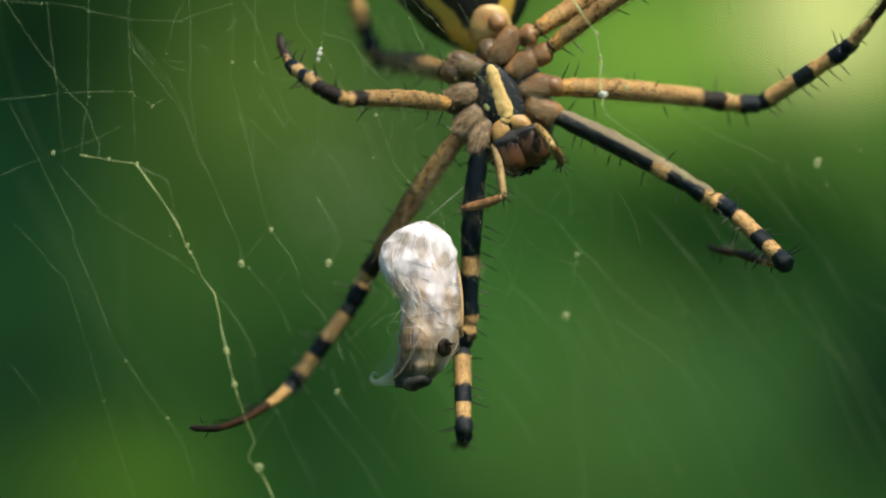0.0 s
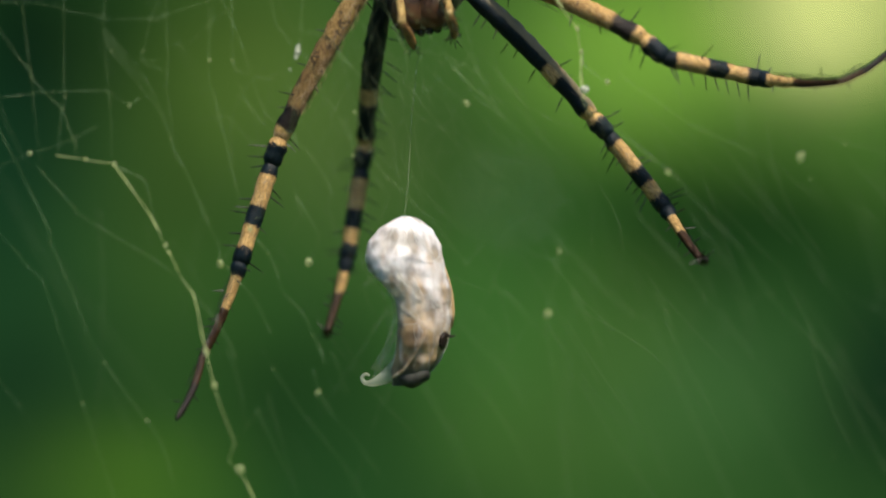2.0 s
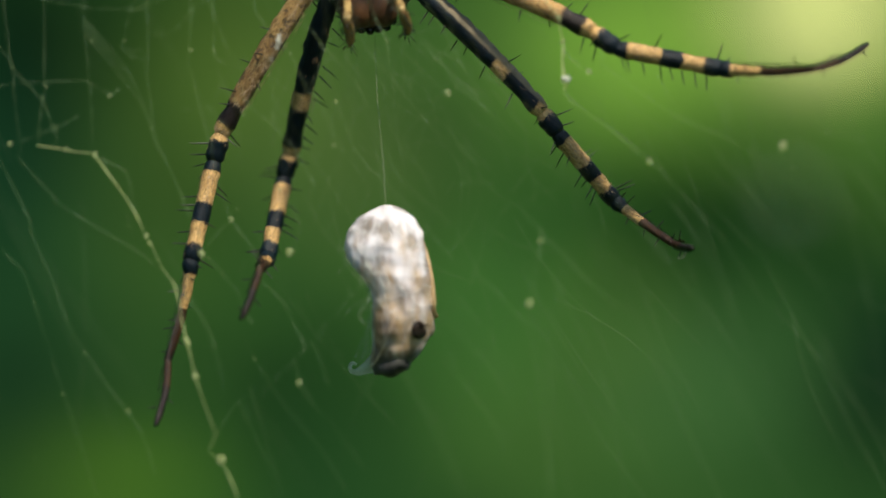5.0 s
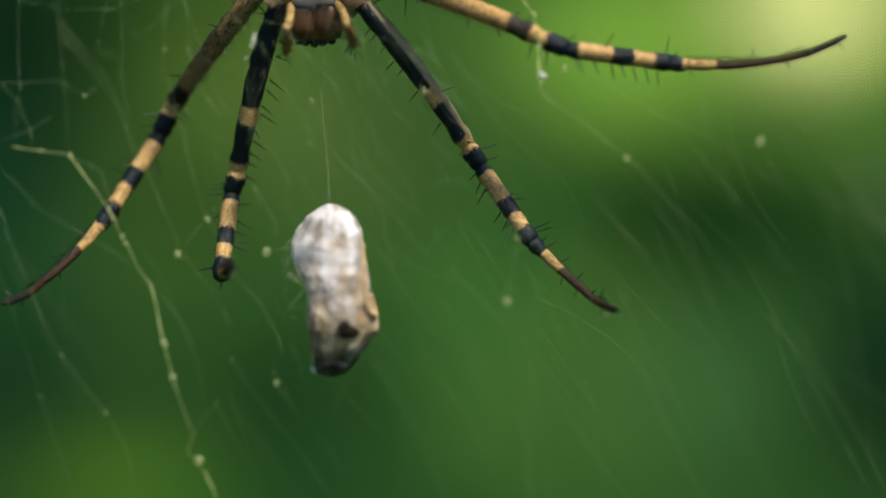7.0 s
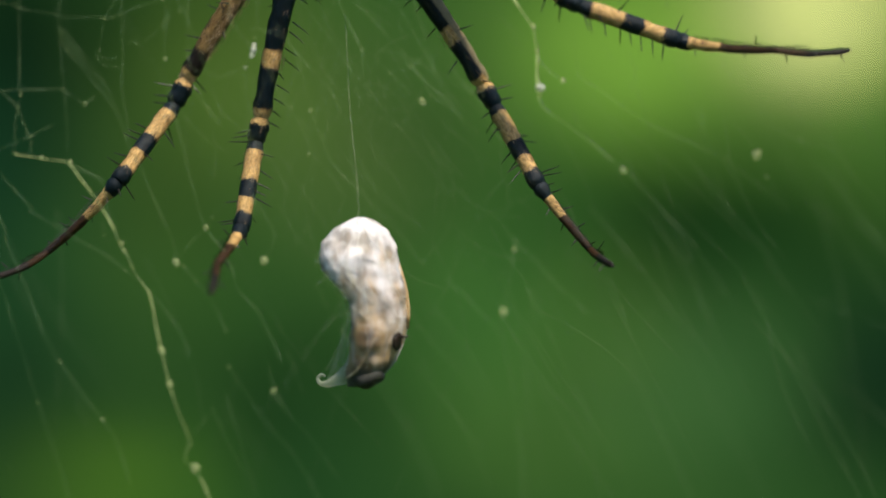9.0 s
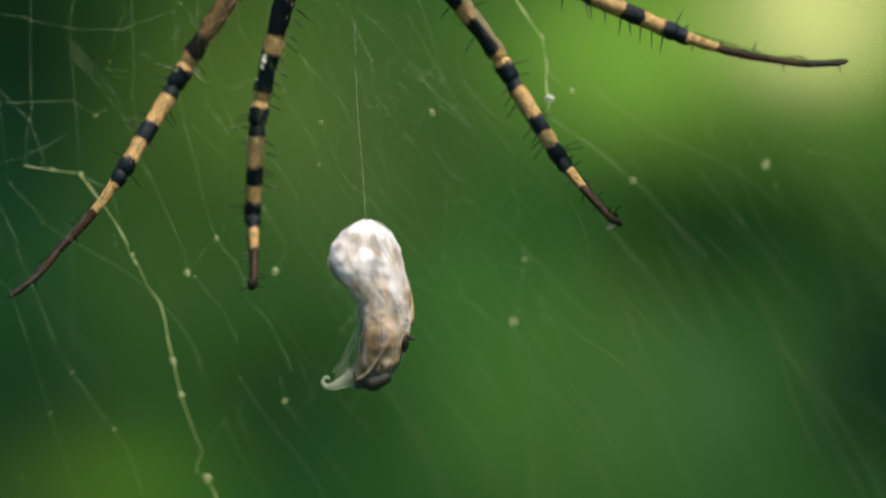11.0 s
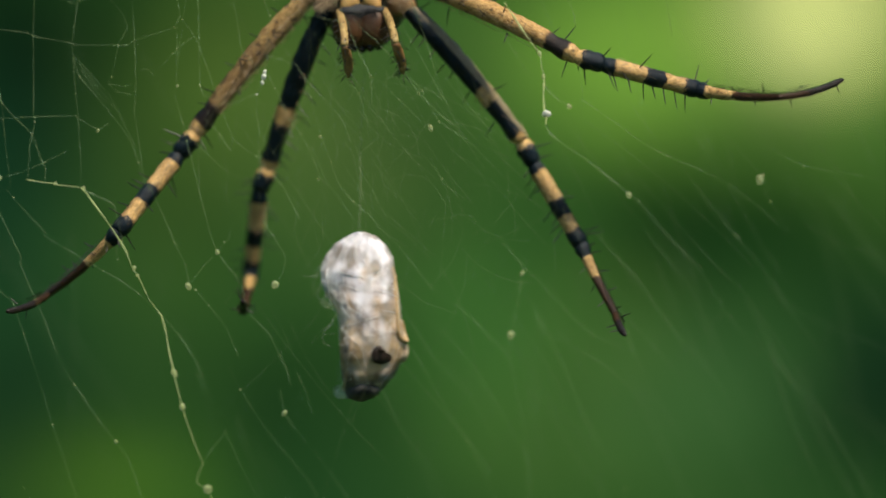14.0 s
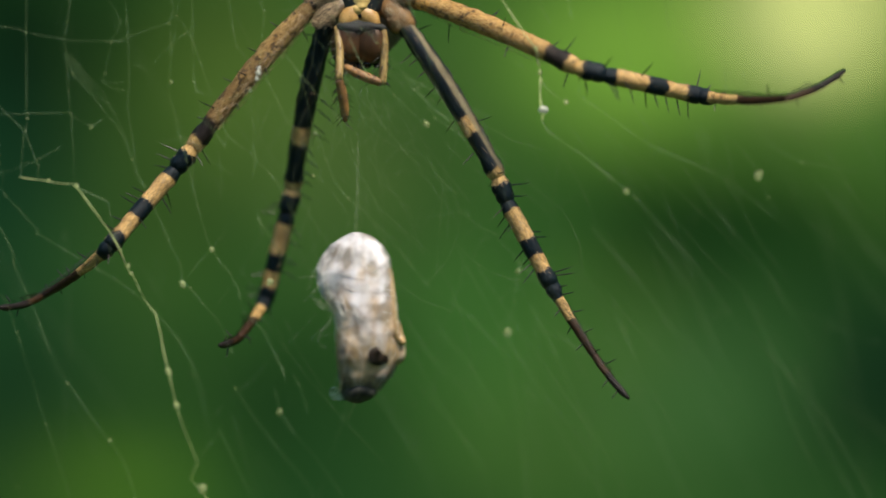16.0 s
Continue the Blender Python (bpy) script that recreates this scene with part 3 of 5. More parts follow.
    strand([(1437, 389), (1486, 419), (1571, 448)], 0.34, 1.0, wisp_mat)
    strand([(1161, 400), (1238, 499), (1292, 615)], 0.34, 1.0, wisp_mat)
    strand([(1378, 614), (1424, 662), (1491, 758)], 0.34, 1.0, wisp_mat)
    # fine threads that run down and across in slanting families, some far behind the sheet
    far = bmesh.new()
    for i in range(54):
        x, y = rnd.uniform(-150, 1650), rnd.uniform(-200, 760)
        a = radians(rnd.gauss(58, 9)) if rnd.random() < 0.75 else radians(rnd.uniform(75, 120))
        n, sag, deep = rnd.uniform(250, 800), rnd.uniform(-30, 30), rnd.uniform(8, 24)
        if i > 38:
            # a denser family low down beyond the prey
            x, y, a, n, deep = rnd.uniform(780, 1420), rnd.uniform(430, 680), radians(rnd.gauss(56, 8)), rnd.uniform(180, 480), rnd.uniform(5, 11)
        pts = [at(x + math.cos(a) * n * u - math.sin(a) * sag * 4 * u * (1 - u), y + math.sin(a) * n * u + math.cos(a) * sag * 4 * u * (1 - u), deep) for u in (0, 0.25, 0.5, 0.75, 1)]
        tube(far, pts, rnd.uniform(0.3, 0.6) * DU * (1 + deep * 0.16), 4)
    tagged(part("far_threads", far, faint_mat, web, "faint silk threads behind the web"), kind="stuff")
    bm = bmesh.new()
    for i in range(64):
        x, y = rnd.uniform(380, 1500), rnd.uniform(-100, 700)
        a = radians(rnd.gauss(56, 6)) if rnd.random() < 0.7 else radians(rnd.gauss(112, 16))
        n, k = rnd.uniform(120, 420), rnd.uniform(-14, 14)
        pts = [at(x + math.cos(a) * n * u - math.sin(a) * k * 4 * u * (1 - u), y + math.sin(a) * n * u + math.cos(a) * k * 4 * u * (1 - u), lie(x, y)) for u in (0, 0.25, 0.5, 0.75, 1)]
        tube(bm, pts, rnd.uniform(0.3, 0.55) * DU, 4)
    for i in range(110):
        # tangle round the resting place of the spider
        x, y = rnd.gauss(690, 130), rnd.gauss(170, 130)
        a, n = rnd.uniform(0.3, 2.2), rnd.uniform(80, 240)
        k = rnd.uniform(-160, 160)
        pts = [at(x + math.cos(a) * n * u - math.sin(a) * k * u * (1 - u), y + math.sin(a) * n * u + math.cos(a) * k * u * (1 - u), rnd.uniform(0, 2)) for u in (0, 0.25, 0.5, 0.75, 1)]
        tube(bm, pts, rnd.uniform(0.3, 0.65) * DU, 4)
    tagged(part("fine_threads", bm, hairline_mat, web, "hair-fine faint silk threads"), kind="stuff")
    tagged(part("specks", specks, bead_mat, web, "tiny pale specks on the threads"), kind="stuff")
    beads = [(993, 196, 9, bright_bead_mat), (493, 121, 3.5, bright_bead_mat), (492, 131, 5, bright_bead_mat), (489, 141, 3.5, bright_bead_mat), (479, 162, 2.5, bright_bead_mat), (1033, 183, 5, bead_mat), (1366, 310, 9, bead_mat), (359, 502, 6, bead_mat),
             (512, 499, 7, bead_mat), (929, 585, 7, bead_mat), (24, 310, 5, bead_mat), (122, 320, 4, bead_mat), (172, 329, 5, bead_mat), (263, 471, 5, bead_mat),
             (268, 482, 5, bead_mat), (337, 657, 6, bead_mat), (351, 712, 5, bead_mat), (397, 858, 8, bead_mat), (410, 441, 4, bead_mat), (788, 221, 5, bead_mat),
             (592, 236, 4, bead_mat), (1135, 338, 6, bead_mat), (532, 723, 4, bead_mat), (236, 774, 3, bead_mat), (160, 675, 3, bead_mat),
             (947, 478, 5, bead_mat), (980, 88, 5, bead_mat), (986, 129, 5, bead_mat), (338, 146, 4, bead_mat), (198, 227, 3, bead_mat), (589, 312, 3, bead_mat)]
    for x, y, r, mat in beads:
        bm = bmesh.new()
        blob(bm, at(x, y, lie(x, y)), (r * 0.8 * DU, r * DU * 0.7, r * DU * rnd.uniform(0.7, 1.3)), rnd.uniform(-40, 40), 0.7, 2600.0, 14, 10)
        part("bead", bm, mat, web)
    return web


# ---- the spider ----
LEG_I = (335, 46, 170, 150, 100)
LEG_II = (345, 50, 186, 183, 130)
LEG_III = (240, 45, 110, 110, 70)
NAMES = ("femur", "patella", "tibia", "metatarsus", "tarsus")
# half thickness along each segment, and the end colour bands
GIRTH = (((0, 12), (0.06, 16), (0.3, 19), (0.7, 18), (0.88, 16), (0.95, 18), (1, 14)), ((0, 12), (0.3, 18), (0.8, 18), (1, 14)),
         ((0, 12.5), (0.1, 16.5), (0.3, 14.5), (0.55, 16), (0.78, 13.5), (0.93, 17), (1, 15)), ((0, 13), (0.07, 16), (0.12, 13.5), (0.16, 10.5), (0.4, 8.5), (1, 6.5)), ((0, 6.5), (0.5, 6.5), (0.9, 6), (1, 4)))
BANDS_I = (((215, BLACK), (246, TAN), (322, BLACK), (335, TAN)), ((13, TAN), (46, BLACK)), ((20, BLACK), (78, TAN), (113, BLACK), (141, TAN), (170, BLACK)),
           ((31, BLACK), (74, TAN), (110, BROWN), (150, BROWN)), ((45, BROWN), (100, DARK)))
RING = (0.52, 0.30, 0.085)
BANDS_II = (((8, TAN), (15, DARK), (42, RING), (286, BUFF), (330, DARK), (345, TAN)), ((12, TAN), (50, BLACK)), ((22, BLACK), (82, TAN), (120, BLACK), (160, TAN), (186, BLACK)),
            ((27, BLACK), (88, TAN), (130, BROWN), (183, BROWN)), ((55, BROWN), (130, DARK)))
# darker buff and brown, with the shade on dim femurs put into the colour
SHADED_BUFF = (0.30, 0.195, 0.074)
SHADED_EARTH = (0.215, 0.138, 0.054)
BANDS_III = (((8, TAN), (15, DARK), (38, RING), (200, SHADED_BUFF), (230, DARK), (240, TAN)), ((12, TAN), (45, DARK)), ((14, DARK), (50, TAN), (75, BLACK), (95, TAN), (110, BLACK)),
             ((18, BLACK), (60, TAN), (110, BROWN)), ((35, BROWN), (70, DARK)))

BANDS = {"first": BANDS_I, "second": BANDS_II, "third": BANDS_III}


SPINE = []


def spine_mesh():
    if not SPINE:
        bm = bmesh.new()
        tube(bm, [(0, 0, 0), (0.3 * DU, 0, 12 * DU), (0.8 * DU, 0, 22 * DU), (1.8 * DU, 0, 30 * DU)], [1.4 * DU, 1.2 * DU, 0.85 * DU, 0.15 * DU], 5)
        me = bpy.data.meshes.new("spine")
        bm.to_mesh(me)
        bm.free()
        me.materials.append(bristle_mat)
        SPINE.append(me)
    return SPINE[0]


def leg_segment(kind, i, lengths, mat, spider, rnd, hairy=1.0):
    n = lengths[i]
    bm = bmesh.new()
    prof = GIRTH[i]
    steps = max(8, int(n / 11))
    k = 1.0 if lengths[0] > 300 else 0.85
    cs, fs = [], []
    for s in range(-2, steps + 3):
        u = min(max(s / steps, 0.0), 1.0)
        r = float(np.interp(u, [p[0] for p in prof], [p[1] for p in prof])) * k
        x = n * u
        # rounded ends that overlap the next segment
        if s < 0:
            x, r = n * s * 0.006 - 1, r * (0.85 if s == -1 else 0.5)
        elif s > steps:
            x, r = n + (s - steps) * 2.0, r * (0.85 if s == steps + 1 else 0.5)
        w = 1 + 0.05 * noise.noise(Vector((x * 0.05, i, lengths[0])))
        bow = (7, 0, 0, -6, -6)[i] * (0.4 if i > 2 and kind != "second" else 1.0) * 4 * u * (1 - u)
        cs.append(Vector((x * DU, 0, bow * DU)))
        fs.append((Vector((0, r * w * DU, 0)), Vector((0, 0, r * DU))))
    rings(bm, cs, fs, 14)
    for v in bm.verts:
        q = Vector((0, v.co.y, v.co.z))
        v.co += q * (0.12 * noise.noise(v.co * 1500) + 0.10 * noise.noise(v.co * 4000))
    seg = part(NAMES[i], bm, mat, spider)
    # stiff black spines, each one by itself, and short hairs
    many = (14, 3, 12, 8, 3)[i] if lengths[0] > 300 else (7, 2, 6, 4, 2)[i]
    for c in range(many):
        u, a = (c + rnd.uniform(0.2, 0.8)) / many, rnd.choice((0.5, 1.5)) * math.pi + rnd.gauss(0, 0.65)
        r = float(np.interp(u, [p[0] for p in prof], [p[1] for p in prof])) * k * DU
        d = Vector((rnd.uniform(0.15, 0.45), math.cos(a), math.sin(a))).normalized()
        sp = new("spine", spine_mesh())
        sp.parent = seg
        ln = rnd.uniform(24, 40) * (0.6 if i >= 3 else 1.0)
        g = d.to_track_quat("Z", "X").to_matrix().to_4x4()
        sp.matrix_basis = Matrix.Translation((n * u * DU, math.cos(a) * r * 0.9, math.sin(a) * r * 0.9)) @ g @ Matrix.Diagonal((1, 1, ln / 30, 1))
    bm = bmesh.new()
    for c in range(int(n * 4 * hairy)):
        u, a = rnd.uniform(0.02, 0.99), rnd.uniform(0, 2 * math.pi)
        # pale hairs grow on the pale bands, few on the black ones
        on = next((c for end, c in BANDS[kind][i] if u * n <= end), DARK)
        if on in (BLACK, DARK) and rnd.random() > 0.03:
            continue
        r = float(np.interp(u, [p[0] for p in prof], [p[1] for p in prof])) * k * DU
        d = Vector((2.0, math.cos(a), math.sin(a))).normalized()
        b0 = Vector((n * u * DU, math.cos(a) * r * 0.96, math.sin(a) * r * 0.96))
        side = d.cross(Vector((1, 0, 0))).normalized() * 0.36 * DU
        ln = rnd.uniform(7, 14) * DU
        bm.faces.new([bm.verts.new(p) for p in (b0 - side, b0 + side, b0 + d * ln)])
    tagged(part("hairs", bm, hair_mat if i < 3 else bristle_mat, seg, "short fine leg hairs"), kind="stuff")
    return seg


def build_spider():
    spider = tagged(new("spider"), "wasp spider with black and tan banded legs, head down", "spider")
    rnd = random.Random(11)

    def p3(x, y, depth):
        return Vector((x * DU, depth * MM, -y * DU))

    bm = bmesh.new()
    blob(bm, p3(0, 10, 1.6), (92 * DU, 1.5 * MM, 112 * DU), 0, 0.06)
    part("carapace", bm, shell_mat, spider, "grey hairy carapace")
    # shield-shaped breast plate
    bm = bmesh.new()
    cs, fs = [], []
    for y, w in ((-72, 8), (-64, 20), (-44, 34), (-18, 41), (10, 41), (32, 35), (44, 25), (50, 12)):
        cs.append(p3(0, y, -0.1))
        fs.append((Vector((w * DU, 0, 0)), Vector((0, 0.55 * MM, 0))))
    rings(bm, cs, fs, 22)
    for v in bm.verts:
        v.co.y += 5 * DU * noise.noise(v.co * 1800)
    st = part("sternum", bm, sternum_mat, spider, "dark breast plate")
    bm = bmesh.new()
    for c in range(70):
        x, y = rnd.uniform(-38, 38), rnd.uniform(-60, 42)
        q = p3(x, y, -0.1 - 0.56 * math.sqrt(max(0.0, 1 - (x / 43) ** 2)))
        d = Vector((x / 50 + rnd.gauss(0, 0.4), -0.5, -0.6 + rnd.gauss(0, 0.4))).normalized()
        off = d.cross(Vector((0, 1, 0))).normalized() * 0.3 * DU
        bm.faces.new([bm.verts.new(p) for p in (q - off, q + off, q + d * rnd.uniform(7, 12) * DU)])
    tagged(part("hairs", bm, hair_mat, st), kind="stuff")
    bm = bmesh.new()
    cs, fs = [], []
    for k in range(25):
        u = k / 24
        w = float(np.interp(u, (0, 0.06, 0.2, 0.6, 0.85, 1), (5, 11, 14, 16, 19, 11))) + 0.9 * math.sin(k * 2.2)
        cs.append(p3(6 - 8 * u, -68 + 102 * u, -0.42))
        fs.append((Vector((w * DU, 0, 0)), Vector((0, 0.32 * MM, 0))))
    rings(bm, cs, fs, 16)
    for v in bm.verts:
        v.co += Vector((2.5, 2.5, 0)) * DU * noise.noise(v.co * 3500)
    part("sternum_stripe", bm, stripe_mat, spider, "bright yellow stripe on the breast plate")
    bm = bmesh.new()
    blob(bm, p3(-6, 35, -0.42), (15 * DU, 0.32 * MM, 11 * DU), 0, 0.12, 1800.0)
    part("labium", bm, stripe_mat, spider, "pale yellow lip plate")
    for s in (-1, 1):
        bm = bmesh.new()
        blob(bm, p3(-5 + 19 * s, 50, -0.3), (17 * DU, 0.42 * MM, 25 * DU), -38 * s, 0.22, 1300.0, 22, 16)
        part("endite", bm, mouth_mat, spider, "glossy amber mouthpart")
        bm = bmesh.new()
        blob(bm, p3(-4 + 20 * s, 94, -0.05), (32 * DU, 0.95 * MM, 37 * DU), 4 * s, 0.06, 1100.0, 28, 18, 0, 0.86)
        part("chelicera", bm, jaw_mat, spider, "dull brown jaw")
    bm = bmesh.new()
    blob(bm, p3(-4, 68, -0.32), (47 * DU, 0.74 * MM, 13 * DU), 0, 0.3, 1700.0, 36, 20)
    fringe = part("fang_groove", bm, fringe_mat, spider, "black fringe at the base of the jaws")
    bm = bmesh.new()
    for c in range(110):
        x = rnd.uniform(-40, 40)
        q = p3(-4 + x, 70 + rnd.uniform(-7, 6), -0.32 - 0.72 * math.sqrt(max(0.0, 1 - (x / 42) ** 2)))
        d = Vector((x / 60 + rnd.gauss(0, 0.3), -0.5, -1 + rnd.gauss(0, 0.3))).normalized()
        tube(bm, [q, q + d * rnd.uniform(7, 15) * DU], [0.5 * DU, 0.1 * DU], 3)
    tagged(part("hairs", bm, fringe_mat, fringe, "short black hairs"), kind="stuff")
    bm = bmesh.new()
    blob(bm, p3(-4, 97, 0.9), (53 * DU, 1.2 * MM, 38 * DU), 0, 0.06, 900.0, 24, 16, 0, 0.85)
    part("head", bm, jaw_mat, spider)
    for x, y, d, r in ((-44, 120, 0.0, 8), (-20, 131, -0.1, 8.5), (10, 132, -0.1, 8.5), (36, 120, 0.0, 8), (-33, 128, 0.6, 8), (25, 129, 0.6, 8), (-5, 134, 0.3, 8)):
        bm = bmesh.new()
        blob(bm, p3(x, y, d), (r * DU, r * DU, r * DU))
        part("eye", bm, eye_mat, spider, "glossy black eye")
    # waist and abdomen
    bm = bmesh.new()
    blob(bm, p3(18, -90, 1.2), (26 * DU, 0.8 * MM, 26 * DU), 10, 0.15, 1200.0)
    part("pedicel", bm, coxa_grey, spider)
    bm = bmesh.new()
    made = bmesh.ops.create_uvsphere(bm, u_segments=40, v_segments=28, radius=1.0)
    for v in made["verts"]:
        u = v.co.z
        w = 0.82 + 0.18 * math.cos((u - 0.1) * 2.2)
        v.co = Vector((v.co.x * 152 * DU * w, v.co.y * 4.0 * MM * w, u * 200 * DU))
        v.co *= 1 + 0.05 * noise.noise(v.co * 500)
    ab = part("abdomen", bm, abdomen_material(), spider, "black abdomen with two yellow stripes")
    ab.matrix_basis = pose(*p3(50, -285, 4.6), -14, 10, 0)
    bm = bmesh.new()
    blob(bm, p3(40, -142, 2.1), (42 * DU, 0.9 * MM, 40 * DU), 12, 0.3, 700.0, 28, 18)
    ep = part("epigyne", bm, epigyne_mat, spider, "rounded pale yellow plate under the abdomen")
    bm = bmesh.new()
    blob(bm, p3(54, -138, 1.55), (22 * DU, 0.55 * MM, 20 * DU), 20, 0.3, 1000.0, 28, 18)
    part("epigyne_hook", bm, coxa_mat, ep, "reddish brown centre of the plate")
    # hips: leg base and ring, with pale hairs combed along them
    hips = ((62, 42, 66, 58, 1), (68, 2, 100, 14, 1), (64, -46, 106, -48, 1), (44, -86, 96, -88, 1),
            (-58, 40, -64, 52, -1), (-64, 6, -84, 24, -1), (-54, -40, -82, -32, -1), (-30, -86, -62, -84, -1))
    for x, y, hx, hy, s in hips:
        along = p3(hx - 0.45 * x, hy - 0.45 * y, 0).normalized()
        turn = math.degrees(math.atan2(-along.z, along.x))
        bm = bmesh.new()
        blob(bm, p3(x, y, 0.25), (38 * DU, 0.8 * MM, 22 * DU), turn, 0.28, 900.0, 26, 16, 0, 0.88)
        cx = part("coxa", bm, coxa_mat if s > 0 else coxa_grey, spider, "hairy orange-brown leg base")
        bm = bmesh.new()
        blob(bm, p3(hx * 0.92 + x * 0.08, hy * 0.92 + y * 0.08, 0.15), (23 * DU, 0.62 * MM, 20 * DU), turn, 0.25, 1300.0, 22, 14)
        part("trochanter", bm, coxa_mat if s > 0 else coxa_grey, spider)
        bm = bmesh.new()
        across = along.cross(Vector((0, 1, 0)))
        for c in range(420):
            u, w = rnd.uniform(-0.9, 0.85), rnd.uniform(-1, 1)
            dep = math.sqrt(max(0.0, 1 - w * w * 0.9)) * math.sqrt(max(0.0, 1 - u * u))
            q = p3(x, y, 0.22) + along * u * 36 * DU + across * w * 21 * DU * math.sqrt(max(0.05, 1 - u * u)) + Vector((0, -0.88 * MM * dep, 0))
            d = (along + Vector((rnd.gauss(0, 0.22), -0.25, rnd.gauss(0, 0.22)))).normalized()
            off = d.cross(Vector((0, 1, 0))).normalized() * rnd.uniform(0.25, 0.5) * DU
            bm.faces.new([bm.verts.new(p) for p in (q - off, q + off, q + d * rnd.uniform(8, 17) * DU)])
        tagged(part("hairs", bm, hair_mat, cx), kind="stuff")
    # palps hang beside the jaws, each of an upper and a lower piece
    palps = []
    for s in (-1, 1):
        for nm, n, prof in (("palp", 104, ((0, 6), (0.2, 7.5), (0.8, 7.5), (1, 7))), ("palp_tip", 82, ((0, 7), (0.3, 9), (0.8, 8), (1, 3)))):
            bm = bmesh.new()
            tube(bm, [(n * u * DU, 0, 3 * math.sin(u * 3) * DU) for u in np.linspace(0, 1, 14)], [float(np.interp(u, [p[0] for p in prof], [p[1] for p in prof])) * DU for u in np.linspace(0, 1, 14)], 12)
            pl = part(nm, bm, palp_mat if nm == "palp" else palp_tip_mat, spider, "tan bristly feeler beside the jaws")
            bm = bmesh.new()
            for c in range(40):
                u, a = rnd.uniform(0.1, 1), rnd.uniform(0, 2 * math.pi)
                d = Vector((0.8, math.cos(a), math.sin(a))).normalized()
                q = Vector((n * u * DU, 0, 0))
                tube(bm, [q + d * 6 * DU, q + d * 16 * DU, q + d * rnd.uniform(18, 32) * DU], [1.0 * DU, 0.7 * DU, 0.1 * DU], 3)
            tagged(part("bristle_fuzz", bm, bristle_mat, pl, "fine dark bristles"), kind="stuff")
            palps.append(pl)
    # legs
    mats = {}
    for nm, lengths, bands in (("first", LEG_I, BANDS_I), ("second", LEG_II, BANDS_II), ("third", LEG_III, BANDS_III)):
        mats[nm] = [banded(nm + "_leg_" + NAMES[i], lengths[i], bands[i], 0.7 if nm != "first" and i == 0 else 0.2, 0.85 if nm == "first" and i == 0 else 0.0) for i in range(5)]
    # L1 and L4, less lit, get a femur with shade in its colour
    shaded_femur = banded("second_leg_shaded_femur", LEG_II[0], ((8, SHADED_BUFF), (15, DARK), (42, SHADED_EARTH), (150, SHADED_BUFF), (286, SHADED_EARTH), (330, DARK), (345, TAN)), 0.7)
    plain_femur = banded("first_leg_plain_femur", LEG_I[0], BANDS_I[0], 0.2)
    legs = {}
    for key, nm, lengths in (("L1", "second", LEG_II), ("L2", "first", LEG_I), ("R1", "first", LEG_I), ("R2", "second", LEG_II),
                             ("L3", "third", LEG_III), ("L4", "second", LEG_II), ("R3", "third", LEG_III), ("R4", "second", LEG_II)):
        legs[key] = [leg_segment(nm, i, lengths, {"L2": plain_femur, "L1": shaded_femur, "L4": shaded_femur}.get(key, mats[nm][i]) if i == 0 else mats[nm][i], spider, rnd) for i in range(5)]
    return spider, legs, palps


